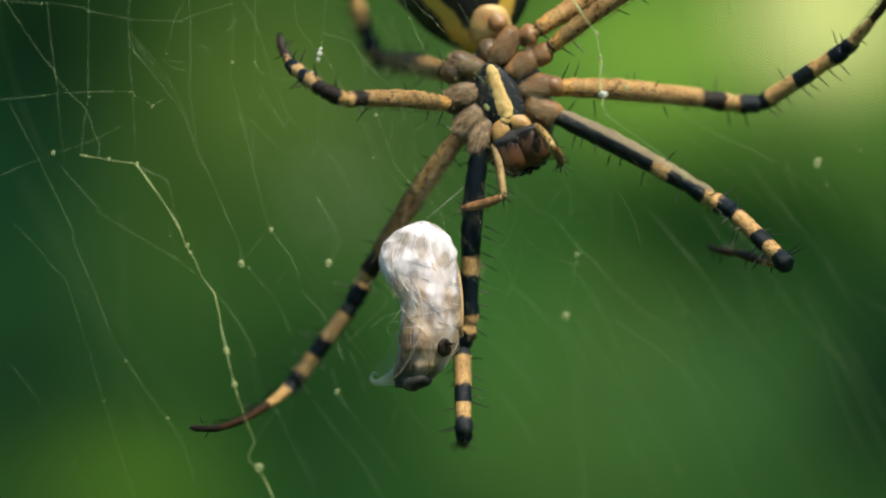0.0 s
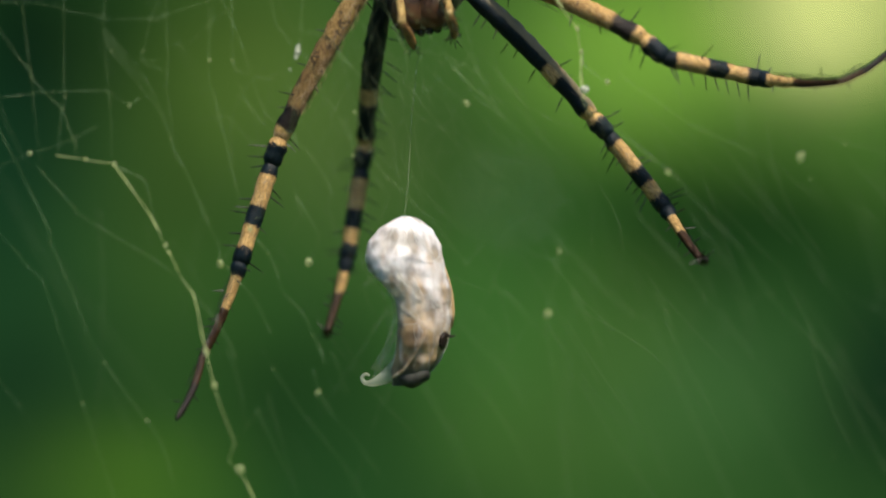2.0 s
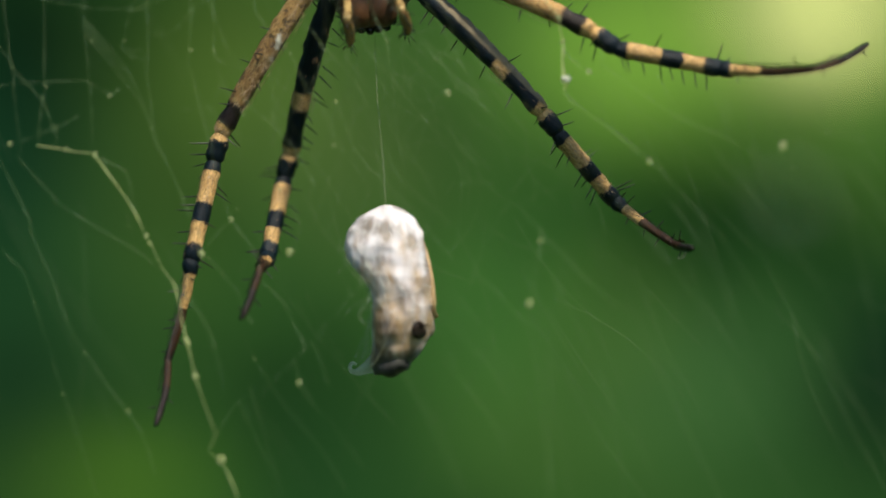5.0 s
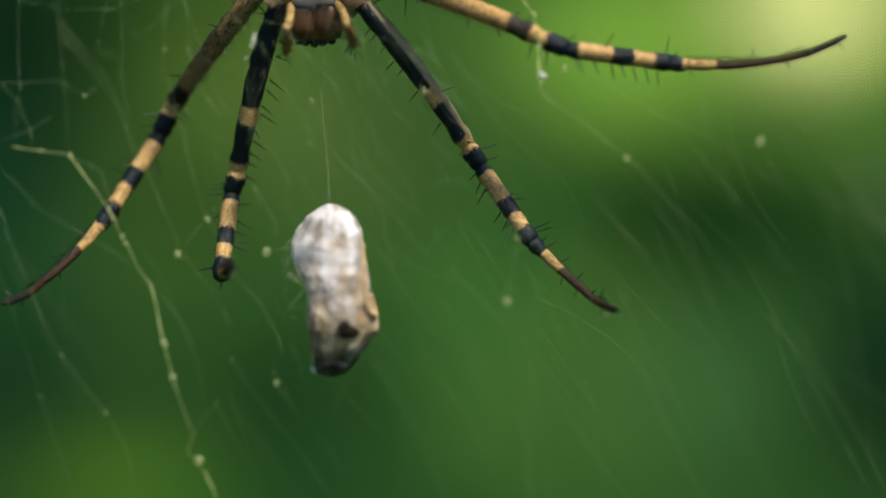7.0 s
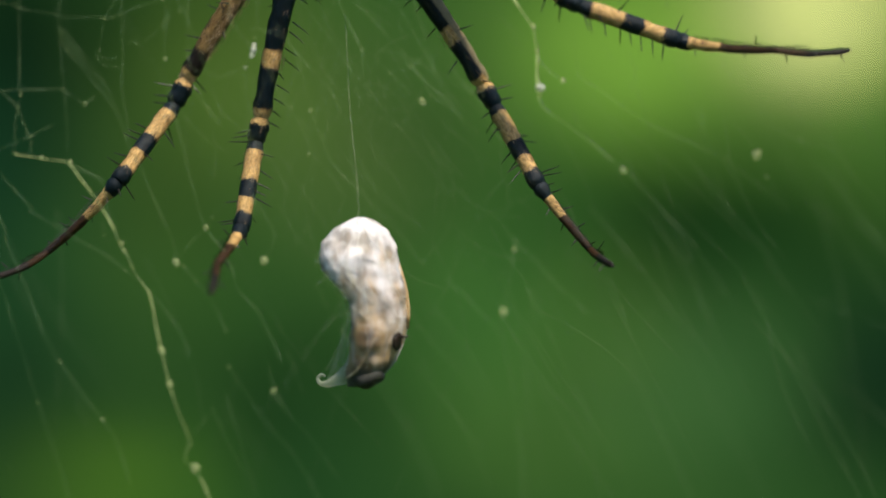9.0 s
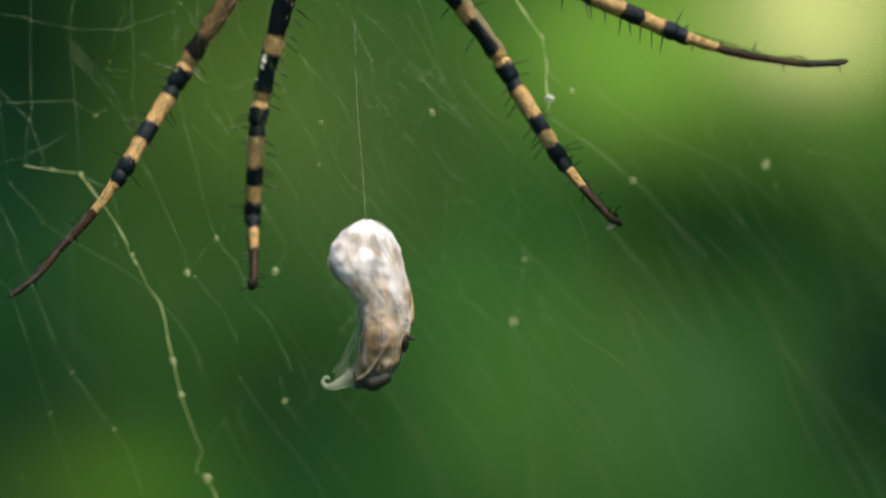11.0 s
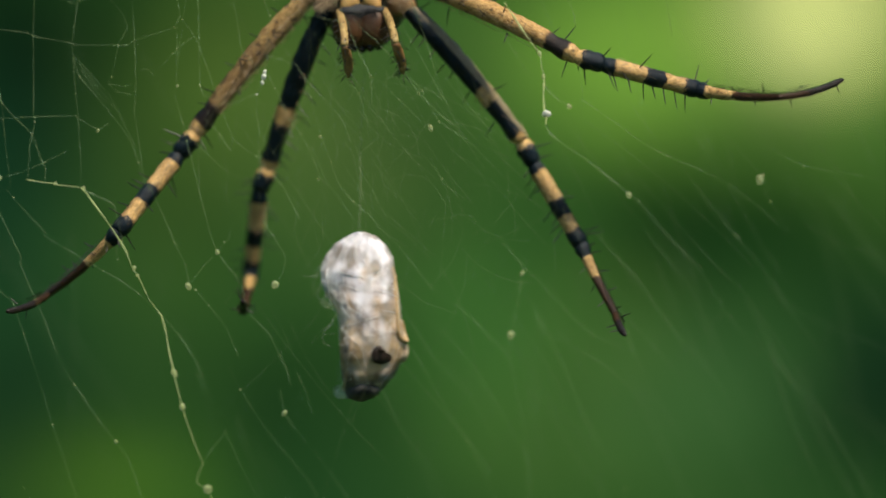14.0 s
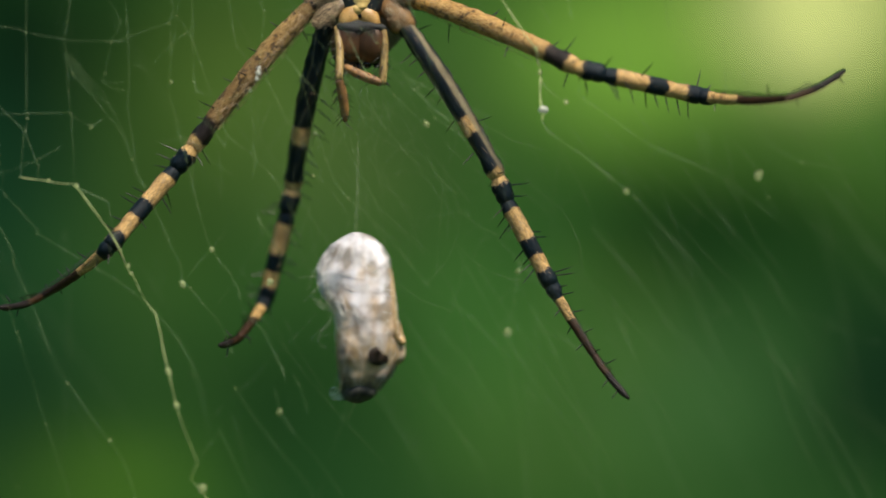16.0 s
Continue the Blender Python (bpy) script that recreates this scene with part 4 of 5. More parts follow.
# ---- the wrapped prey ----
def build_prey():
    prey = tagged(new("wrapped_prey"), "insect wrapped in white silk, hanging and turning on a thread", "prey")
    rnd = random.Random(3)
    zs = (0, 8, 22, 45, 70, 95, 125, 148, 195, 225, 255, 280, 300)
    half_a = (8, 28, 50, 65, 71, 71, 61, 56, 58, 57, 48, 38, 24)
    half_b = (7, 13, 22, 32, 41, 44, 41, 38, 39, 40, 38, 33, 20)
    mid_x = (2, 2, 2, 2, 3, 7, 26, 37, 37, 32, 23, 10, -2)
    mid_y = (1, 2, 1, 0, -3, -4, -3, -2, 3, 5, 6, 6, 5)
    n, m = 76, 96
    bm = bmesh.new()
    rows = []

    def surface(z, a, out=0.0):
        ha, hb, cx, cy = (float(np.interp(z, zs, q)) for q in (half_a, half_b, mid_x, mid_y))
        # flattened across a slanting plane that twists towards the head
        k = radians(float(np.interp(z, (100, 148, 195, 225), (28, 50, 62, 72))))
        e = a - k
        r = 1 / math.sqrt((math.cos(e) / ha) ** 2 + (math.sin(e) / hb) ** 2)
        v = Vector((cx + (r + out) * math.cos(a), cy + (r + out) * math.sin(a), -z))
        d = Vector((math.cos(a), math.sin(a), 0))
        w = 4.8 * noise.noise(v * 0.022) + 1.6 * noise.noise(v * 0.05 + Vector((9, 2, 4))) + 2.0 * (0.35 - abs(noise.noise(Vector((v.x * 0.045 + v.z * 0.012, v.y * 0.045, v.z * 0.026))))) + 0.9 * (0.3 - abs(noise.noise(Vector((v.x * 0.10, v.y * 0.10 + v.z * 0.03, v.z * 0.055))))) + 0.3 * noise.noise(v * 0.16)
        return (v + d * w) * DU

    for i in range(m + 1):
        z = 300 * (0.5 - 0.5 * math.cos(math.pi * i / m)) * 0.6 + 300 * i / m * 0.4
        rows.append([bm.verts.new(surface(z, 2 * math.pi * k / n)) for k in range(n)])
    for p, q in zip(rows, rows[1:]):
        for k in range(n):
            bm.faces.new((p[k], q[k], q[(k + 1) % n], p[(k + 1) % n]))
    bm.faces.new(rows[0])
    bm.faces.new(rows[-1][::-1])
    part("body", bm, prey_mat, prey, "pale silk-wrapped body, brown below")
    # curled tail of silk at the lower end
    bm = bmesh.new()
    pts = smooth_line([(2, 4, -262), (-22, 3, -280), (-42, 2, -290), (-58, 2, -296), (-70, 3, -295), (-75, 4, -287), (-69, 5, -280), (-62, 5, -283)], 5)
    k = len(pts) - 1
    tube(bm, [p * DU for p in pts], [float(np.interp(i / k, (0, 0.25, 0.5, 1), (24, 11, 4.6, 2.0))) * DU for i in range(k + 1)], 8)
    part("tail", bm, tail_mat, prey, "curled translucent silk end")
    # dark eye patch and spike, amber leg along the side
    bm = bmesh.new()
    blob(bm, surface(217, radians(-8), -5), (7 * DU, 23 * DU, 19 * DU), 0, 0.25, 2600.0, 28, 20)
    part("eye_patch", bm, dark_mat, prey, "dark brown patch of the head")
    bm = bmesh.new()
    blob(bm, Vector((12, 3, -279)) * DU, (38 * DU, 34 * DU, 23 * DU), 0, 0.28, 1200.0, 24, 16)
    part("head", bm, shade_mat, prey, "dark grey lower end of the insect")
    bm = bmesh.new()
    b0 = surface(212, radians(-14))
    tube(bm, [b0 * 0.97, b0 + Vector((6, -2, 1)) * DU, b0 + Vector((13, -4, 0)) * DU, b0 + Vector((19, -4, 2)) * DU], [5 * DU, 3.6 * DU, 2.2 * DU, 0.8 * DU], 7)
    part("spike", bm, dark_mat, prey, "small dark spike")
    bm = bmesh.new()
    pts = smooth_line([surface(z, radians(a), o) for z, a, o in ((38, 34, -4), (80, 32, -1), (125, 30, 0), (165, 30, 1), (186, 34, 2), (196, 52, 3), (184, 68, 4), (158, 66, 3))], 5)
    k = len(pts) - 1
    tube(bm, pts, [float(np.interp(i / k, (0, 0.5, 0.8, 1), (2.6, 4.2, 4.2, 3.2))) * DU for i in range(k + 1)], 8)
    part("leg", bm, amber_mat, prey, "folded amber insect leg")
    bm = bmesh.new()
    pts = smooth_line([surface(z, radians(a), 1) for z, a in ((188, -78), (215, -82), (245, -92), (272, -104), (284, -130))], 4)
    tube(bm, pts, 2.2 * DU, 6)
    part("leg", bm, shoulder_mat, prey, "thin pale insect leg")
    bm = bmesh.new()
    blob(bm, surface(212, radians(74), -9), (20 * DU, 18 * DU, 22 * DU), 0, 0.35, 1300.0, 24, 16)
    part("shoulder", bm, shoulder_mat, prey)
    # wound silk: many fine strands round the body, and loose wisps
    bm = bmesh.new()
    for s in range(95):
        z, a = 190 * rnd.random() ** 1.7 + 3, rnd.uniform(0, 2 * math.pi)
        da, dz = rnd.uniform(0.3, 1.8) * rnd.choice((-1, 1)), rnd.gauss(25, 70)
        pts = []
        for i in range(19):
            u = i / 18
            zz = min(max(z + dz * u, 2), 292)
            pts.append(surface(zz, a + da * u, 0.9 + 0.8 * abs(noise.noise(Vector((s, u * 3, 0))))))
        tube(bm, pts, rnd.uniform(0.2, 0.45) * DU, 4)
    # bright folds of silk across the middle
    for s in range(9):
        z, a = rnd.gauss(95, 34), radians(rnd.gauss(-75, 28))
        da, dz = rnd.gauss(0, 0.2), rnd.gauss(0, 55)
        pts = [surface(min(max(z + dz * u, 5), 280), a + da * u + 0.08 * math.sin(u * 5 + s), 0.2 + 0.8 * math.sin(u * 3.1)) for u in np.linspace(0, 1, 9)]
        tube(bm, pts, [float(w) * DU for w in rnd.uniform(0.5, 1.2) * np.sin(np.linspace(0.15, 3.0, 9))], 5)
    tagged(part("wrapping", bm, wrap_mat, prey, "white silk strands wound round the body"), kind="stuff")
    bm = bmesh.new()
    for s in range(12):
        z, a = rnd.uniform(40, 200), radians(rnd.gauss(-105, 20))
        p = surface(z, a, 2)
        d = Vector((math.cos(a), math.sin(a), rnd.uniform(-0.8, 0.3)))
        pts = [p]
        ln = rnd.uniform(10, 40) * DU
        for i in range(5):
            d = (d + Vector((rnd.gauss(0, 0.3), rnd.gauss(0, 0.3), rnd.gauss(-0.2, 0.35)))).normalized()
            pts.append(pts[-1] + d * ln / 3)
        tube(bm, smooth_line(pts, 3), rnd.uniform(0.2, 0.45) * DU, 4)
    # a knot of stray silk that stands off one flank
    for s in range(9):
        z0, a0 = rnd.uniform(70, 150), radians(rnd.gauss(-108, 12))
        z1, a1 = z0 + rnd.uniform(20, 90), a0 + rnd.gauss(0, 0.3)
        out, w = rnd.uniform(5, 24), rnd.uniform(0, 6.3)
        pts = []
        for i in range(13):
            u = i / 12
            lift = out * math.sin(math.pi * u) * (1 + 0.4 * math.sin(6 * u + w))
            pts.append(surface(z0 + (z1 - z0) * u + 7 * math.sin(5 * u + w), a0 + (a1 - a0) * u + 0.12 * math.sin(7 * u + w), lift))
        tube(bm, pts, rnd.uniform(0.3, 0.6) * DU, 4)
    # the stay thread that once held the knot to the web
    p = surface(128, radians(-112), 14)
    pts = [p + Vector((-0.36 * u, -0.62 * u, -0.70 * u)) * 300 * DU + Vector((0, 0, -4 * math.sin(math.pi * u))) * DU for u in np.linspace(0, 1, 12)]
    tube(bm, pts, [float(r) * DU for r in np.linspace(0.14, 0.07, 12)], 4)
    # veil of threads from the bulb down to the curled end
    for s in range(16):
        p = surface(rnd.uniform(85, 135), radians(rnd.uniform(150, 225)), 0)
        q = Vector((rnd.uniform(-62, -20), rnd.uniform(-8, 12), rnd.uniform(-294, -268))) * DU
        c1 = (p * 2 + q) / 3 + Vector((rnd.uniform(14, 40), rnd.uniform(-8, 8), 0)) * DU
        c2 = (p + q * 2) / 3 + Vector((rnd.uniform(12, 34), rnd.uniform(-8, 8), 0)) * DU
        tube(bm, smooth_line([p, c1, c2, q], 4), rnd.uniform(0.3, 0.8) * DU, 4)
    tagged(part("loose_silk", bm, wispy_mat, prey, "loose white silk wisps"), kind="stuff")
    return prey


def drifting_seed():
    """A pale fluffy seed that floats far behind the web."""
    seed = tagged(new("drifting_seed"), "pale fluffy plant seed drifting in the air", "seed")
    rnd = random.Random(8)
    bm = bmesh.new()
    blob(bm, Vector((0, 0, 0)), (0.5 * MM, 0.5 * MM, 0.7 * MM), 0, 0.2, 2000.0, 12, 10)
    part("grain", bm, shoulder_mat, seed)
    bm = bmesh.new()
    for i in range(160):
        d = Vector((rnd.gauss(0, 1), rnd.gauss(0, 1), rnd.gauss(0, 1))).normalized()
        tube(bm, [d * 0.2 * MM, d * rnd.uniform(1.8, 3.2) * MM], 0.035 * MM, 3)
    tagged(part("fluff", bm, fluff_mat, seed, "white seed hairs"), kind="stuff")
    return seed


seed = drifting_seed()
setting()
web = spider_web()
spider, legs, palps = build_spider()
prey = build_prey()
bm = bmesh.new()
tube(bm, [(0.05 * MM * math.sin(i * 0.7), 0, -0.4 * MM + 11.9 * MM * i / 12) for i in range(13)], 0.5 * DU, 5)
thread = tagged(part("drag_thread", bm, drag_mat), "single pale silk thread from spider to wrapped prey", "thread")


# ---- what moves ----
STRIDE = []


def stride(t, x, z, roll, a, b, c, d):
    """One pose of the spider: place of the body in mm, its roll, and for four legs the turns in the sheet and out of it, in degrees."""
    STRIDE.append((t, x, z, roll, *a, *b, *c, *d))


def spider_rows(step=0.25):
    """The stride table, drawn out smoothly to even steps."""
    tab = np.array(STRIDE)
    ts, out = tab[:, 0], []
    for k in range(int(16 / step) + 1):
        t = k * step
        i = int(np.clip(np.searchsorted(ts, t, "right") - 1, 0, len(ts) - 2))
        h = ts[i + 1] - ts[i]
        u = (t - ts[i]) / h
        p1, p2 = tab[i], tab[i + 1]
        s1 = (p2 - tab[i - 1]) / (ts[i + 1] - ts[i - 1]) * h if i > 0 else p2 - p1
        s2 = (tab[i + 2] - p1) / (ts[i + 2] - ts[i]) * h if i + 2 < len(ts) else p2 - p1
        w = p1 * (2 * u ** 3 - 3 * u * u + 1) + s1 * (u ** 3 - 2 * u * u + u) + p2 * (3 * u * u - 2 * u ** 3) + s2 * (u ** 3 - u * u)
        out.append((t, w[1:]))
    return out


HIPS = {"L1": (-82, 19), "L2": (-61, 46), "R1": (68, 50), "R2": (90, 12), "L3": (-82, -30), "L4": (-66, -86), "R3": (112, -50), "R4": (102, -90)}
SIZES = {"L1": LEG_II, "L2": LEG_I, "R1": LEG_I, "R2": LEG_II, "L3": LEG_III, "L4": LEG_II, "R3": LEG_III, "R4": LEG_II}
# pose of the hind legs: turns in the sheet and out of it
REST = {"R3": ((-30, -60, -75, -80, -80), (-10, 0, 10, -10, -10)), "R4": ((-25, -50, -70, -75, -75), (10, 0, 0, -10, -10))}


def third_left(t):
    """The third left leg draws in and then reaches up and out."""
    keys = (0.0, 0.5, 0.75, 1.0, 1.5, 2.0)
    th = ((180, 164, 140, 212, 199, 208), (202, 194, 192, 235, 225, 235), (218, 210, 194, 250, 245, 250), (238, 254, 215, 262, 262, 262), (256, 270, 214, 265, 265, 265))
    ph = ((-38, -45, -72, 0, 0, 0), (-15, -10, -20, 0, 0, 0), (50, 60, 40, 10, 0, 0), (64, 62, 40, 0, -10, -10), (66, 62, 35, -10, -10, -10))
    return [np.interp(t, keys, v) for v in th], [np.interp(t, keys, v) for v in ph]


def fourth_left(t):
    """The hind left leg, well behind the body, straightens upward."""
    keys = (0.0, 0.5, 1.0, 2.0)
    th = ((196, 246, 252, 260, 265), (224, 232, 250, 260, 265), (232, 240, 255, 262, 265), (240, 246, 260, 265, 265))
    ph = ((66, 12, 0, 0, 0), (48, 35, 10, 0, 0), (45, 35, 10, 0, 0), (45, 35, 10, 0, 0))
    return [np.interp(t, keys, v) for v in zip(*th)], [np.interp(t, keys, v) for v in zip(*ph)]


def hung(x, z, turn, lean=0.0):
    """The prey on its thread: place of its top in mm, turn about the thread, and lean in the sheet, in degrees."""
    return pose(x * MM, 2.5 * MM, z * MM, 0, lean, 0) @ pose(0, 0, 0, 0, 0, turn)


def motions():
    stride(0.0, 0.938, 7.175, 24.9, (123.1, 114.4, 126.4, 145.8, 177.2, 18.8, 4.3, 4.7, -50.8, -57.2),
           (92.6, 107.0, 88.5, 85.7, 62.8, 3.8, 12.1, -25.1, 79.6, 95.7),
           (27.1, 30.3, 46.4, 13.4, 13.6, 2.0, 1.6, -39.8, 122.2, 119.0),
           (3.6, 0.9, -33.7, -54.2, -66.3, 12.0, 2.5, -21.9, -33.2, -11.4))
    stride(0.5, 1.322, 7.228, 21.9, (120.9, 106.8, 127.7, 146.4, 179.4, 11.7, 3.2, 15.5, -48.2, -50.1),
           (88.9, 109.0, 95.1, 76.0, 74.8, 8.1, 7.0, 13.9, 80.2, 96.0),
           (30.7, 27.4, 44.3, 26.1, 24.3, 2.1, 1.5, -44.6, 122.8, 120.2),
           (12.8, 12.6, -16.8, -17.9, -19.6, 10.1, 3.0, -27.1, -59.0, 14.0))
    stride(1.0, 1.881, 7.530, 23.8, (121.6, 113.6, 126.6, 144.2, 174.4, 22.3, 4.3, -13.8, -48.0, -52.2),
           (89.3, 109.2, 92.9, 68.4, 29.4, 2.3, 4.8, 32.2, 87.0, 114.5),
           (33.8, 35.6, 49.3, 30.5, 29.4, 1.5, 1.2, -43.5, 125.9, 123.4),
           (16.7, 24.6, 2.0, -20.0, -32.6, 20.8, 2.3, -38.9, -54.5, 2.6))
    stride(1.5, -0.073, 9.932, 9.2, (121.6, 112.5, 120.8, 129.1, 143.3, 13.5, 3.1, 5.5, -44.9, -60.1),
           (83.7, 83.1, 82.0, 87.0, 88.7, 7.1, -1.2, 31.7, -36.9, -85.4),
           (39.7, 42.2, 48.3, 28.1, 28.1, 0.5, 0.7, -33.3, 82.0, 82.6),
           (17.9, 33.2, 3.3, -15.0, -48.4, 9.5, 1.5, -37.0, -61.0, 51.9))
    stride(2.0, -2.407, 14.761, 2.9, (119.2, 107.9, 107.0, 111.0, 110.3, 1.4, -0.1, -10.1, -6.5, -31.9),
           (98.7, 97.7, 98.8, 104.3, 111.8, 32.4, -0.2, -6.5, -27.6, 83.8),
           (44.6, 48.3, 51.3, 58.3, 61.6, 5.5, 1.5, 6.7, -43.7, -90.3),
           (25.1, 42.6, 10.6, 5.6, -30.7, -14.3, -3.5, 18.2, -45.8, 32.5))
    stride(2.5, -3.739, 16.692, 4.5, (115.9, 103.5, 102.9, 106.7, 103.9, -10.8, -2.0, -6.8, -4.5, -4.2),
           (99.1, 91.8, 101.8, 117.0, 125.8, 25.8, 6.5, -18.0, -52.3, 88.9),
           (45.6, 55.4, 53.4, 52.9, 51.4, -2.8, -0.0, -1.6, -4.5, -76.4),
           (25.9, 45.4, 16.0, 13.2, -12.9, -9.2, -2.9, -0.0, -38.4, 33.4))
    stride(3.0, -3.761, 16.873, 4.7, (117.0, 105.0, 102.0, 104.9, 101.8, -7.8, -1.2, -5.8, -6.0, -6.9),
           (100.5, 96.0, 99.7, 109.8, 116.6, 26.0, 6.3, -16.4, -56.5, 82.8),
           (45.8, 56.9, 53.8, 53.2, 52.0, -2.2, 0.2, -1.6, -6.2, -73.0),
           (27.2, 45.7, 16.6, 12.3, -14.6, -8.2, -2.8, -4.0, -38.0, 33.4))
    stride(3.5, -3.739, 17.122, 5.6, (117.0, 104.4, 102.4, 103.7, 101.2, -8.9, -1.1, -5.1, -5.7, -6.0),
           (102.2, 98.2, 100.0, 106.6, 111.0, 25.2, 6.3, -15.9, -55.6, 81.8),
           (46.4, 59.5, 54.9, 53.9, 50.7, -0.2, 0.4, -2.3, -8.8, -70.0),
           (26.9, 47.9, 16.7, 13.9, -11.9, -7.9, -3.1, 4.7, -42.8, 23.7))
    stride(6.0, -4.616, 12.503, 3.9, (125.2, 105.1, 103.2, 103.2, 96.9, 11.4, 0.8, -21.9, -4.9, -53.0),
           (107.5, 106.7, 101.3, 106.5, 108.7, 20.2, 4.7, -35.6, -99.2, -95.5),
           (43.8, 52.0, 45.2, 28.0, -3.6, 5.6, -1.0, 25.8, -41.1, -74.6),
           (21.8, 28.6, 6.9, -6.5, -31.9, -14.3, -3.2, -2.0, -25.7, 33.8))
    stride(6.5, -4.602, 12.845, 5.2, (129.6, 108.9, 111.5, 109.3, 104.2, 20.7, 3.0, -24.7, -24.2, -71.9),
           (105.9, 109.9, 102.9, 116.1, 114.4, 18.2, 4.6, -34.3, -96.4, -94.0),
           (51.0, 55.9, 50.0, 35.8, 11.4, 23.5, -2.3, -16.1, -22.8, -60.6),
           (23.3, 26.7, 6.3, -9.4, -21.8, -4.5, -2.2, 7.3, -45.7, 5.1))
    stride(7.0, -5.745, 13.517, 1.4, (130.5, 113.4, 122.0, 132.0, 146.8, 32.4, -1.1, -18.0, -29.7, -59.2),
           (105.4, 104.3, 96.1, 150.2, 132.3, 17.6, 5.4, -31.6, -102.1, -91.7),
           (53.1, 58.5, 55.9, 43.8, 26.5, 7.5, 0.9, -16.5, -14.3, -64.3),
           (21.8, 24.8, 7.1, 0.0, -18.0, -17.4, -2.6, 10.7, -9.9, -7.2))
    stride(7.5, -5.272, 14.296, 1.4, (127.7, 111.4, 124.0, 137.9, 163.2, 29.7, 0.7, -20.9, -33.2, -64.8),
           (105.0, 108.7, 98.2, 163.2, 143.6, 17.4, 4.7, -30.6, -98.8, -88.9),
           (55.7, 62.4, 55.9, 39.2, 14.7, 11.3, 1.3, -16.8, -23.0, -72.9),
           (22.4, 27.8, 10.1, -1.9, -11.4, -13.7, -2.3, 10.8, -31.9, 9.7))
    stride(8.0, -4.370, 14.585, 4.7, (124.6, 114.8, 128.9, 143.4, 169.4, 13.5, 0.4, -30.6, 10.5, -70.5),
           (102.7, 108.7, 102.2, 141.7, 102.4, 6.9, 5.3, -33.9, -92.4, -66.1),
           (55.9, 60.9, 60.9, 45.4, 29.3, 10.0, 1.2, -23.1, -12.1, -80.6),
           (24.9, 27.5, 10.6, -1.1, -10.3, -18.3, -2.5, 19.7, -34.5, 12.1))
    stride(10.5, -5.276, 21.204, 4.3, (124.1, 113.6, 116.2, 122.6, 122.9, 10.0, -6.9, -12.8, -6.4, -8.2),
           (104.9, 92.3, 91.6, 89.0, 93.2, 8.0, 2.1, 3.0, -19.0, -64.1),
           (51.6, 63.9, 59.6, 57.4, 46.6, 10.9, -0.7, -2.1, -13.7, -42.4),
           (30.1, 29.4, 29.0, 20.0, 13.3, -6.9, -3.5, -3.7, -7.5, -8.5))
    stride(11.0, -4.857, 18.754, 7.4, (126.3, 118.9, 120.0, 128.1, 133.7, 10.8, -0.9, -16.6, -11.7, -31.0),
           (106.4, 98.6, 93.9, 86.9, 82.7, 12.0, 2.9, 13.3, -33.0, -92.5),
           (49.8, 63.6, 58.0, 51.0, 39.4, 10.8, 0.3, -4.9, -29.1, -76.9),
           (29.4, 25.2, 22.3, 17.4, 1.6, -15.2, -2.4, 10.3, -20.1, -0.4))
    stride(11.5, -4.309, 16.623, 5.0, (127.8, 123.2, 123.8, 135.3, 144.0, 9.2, 0.3, -21.2, 4.5, -61.6),
           (107.1, 105.3, 96.7, 98.6, 107.3, 17.0, 2.3, 21.7, -54.0, -101.2),
           (50.4, 62.2, 57.5, 37.2, 23.5, 14.8, 1.2, -6.8, -42.8, -88.2),
           (28.1, 18.2, 16.3, 13.4, -9.4, -15.8, -3.4, 19.5, -33.7, 12.7))
    stride(12.0, -3.781, 16.319, 3.6, (129.4, 124.6, 124.7, 136.0, 145.3, 3.0, -0.1, -19.6, 15.8, -56.4),
           (109.9, 105.4, 97.1, 93.4, 106.7, 17.0, 2.2, 23.1, -58.0, -101.0),
           (54.6, 62.9, 57.0, 49.3, 39.8, 4.6, 0.3, -5.0, -17.5, -61.9),
           (27.9, 17.9, 16.0, 12.1, -11.3, -19.4, -3.3, 18.9, -35.3, 24.0))
    stride(12.5, -3.830, 15.901, 3.2, (128.7, 125.6, 125.4, 138.1, 149.4, 3.3, -0.2, -20.0, 17.2, -59.8),
           (109.3, 105.7, 97.8, 94.8, 108.4, 17.0, 2.4, 25.5, -58.5, -101.0),
           (53.8, 65.5, 56.2, 48.9, 34.0, 4.8, 0.2, -8.0, -13.1, -59.0),
           (27.3, 17.4, 15.3, 10.2, -15.0, -18.5, -3.0, 17.0, -38.0, 26.1))
    stride(13.0, -3.704, 15.567, 0.7, (129.4, 126.4, 126.0, 138.5, 149.0, 3.4, 0.1, -21.7, 15.3, -58.6),
           (110.3, 110.5, 97.4, 94.5, 107.4, 17.0, 2.5, 26.7, -60.5, -100.9),
           (54.4, 67.6, 59.0, 51.9, 43.1, 8.5, 1.2, -15.2, -19.0, -63.8),
           (26.7, 15.9, 14.9, 9.1, -15.9, -19.9, -3.2, 18.8, -36.5, 27.7))
    stride(13.5, -3.799, 15.444, 2.3, (129.2, 125.4, 126.5, 139.3, 150.9, 2.3, -0.1, -19.8, 17.7, -61.4),
           (110.2, 109.1, 97.5, 98.8, 106.1, 17.0, 2.6, 26.6, -62.0, -100.7),
           (50.6, 63.7, 60.1, 60.8, 64.4, 4.6, 0.4, -4.8, -16.8, -68.0),
           (26.9, 16.4, 13.8, 8.5, -15.6, -18.3, -3.0, 18.3, -38.8, 24.4))
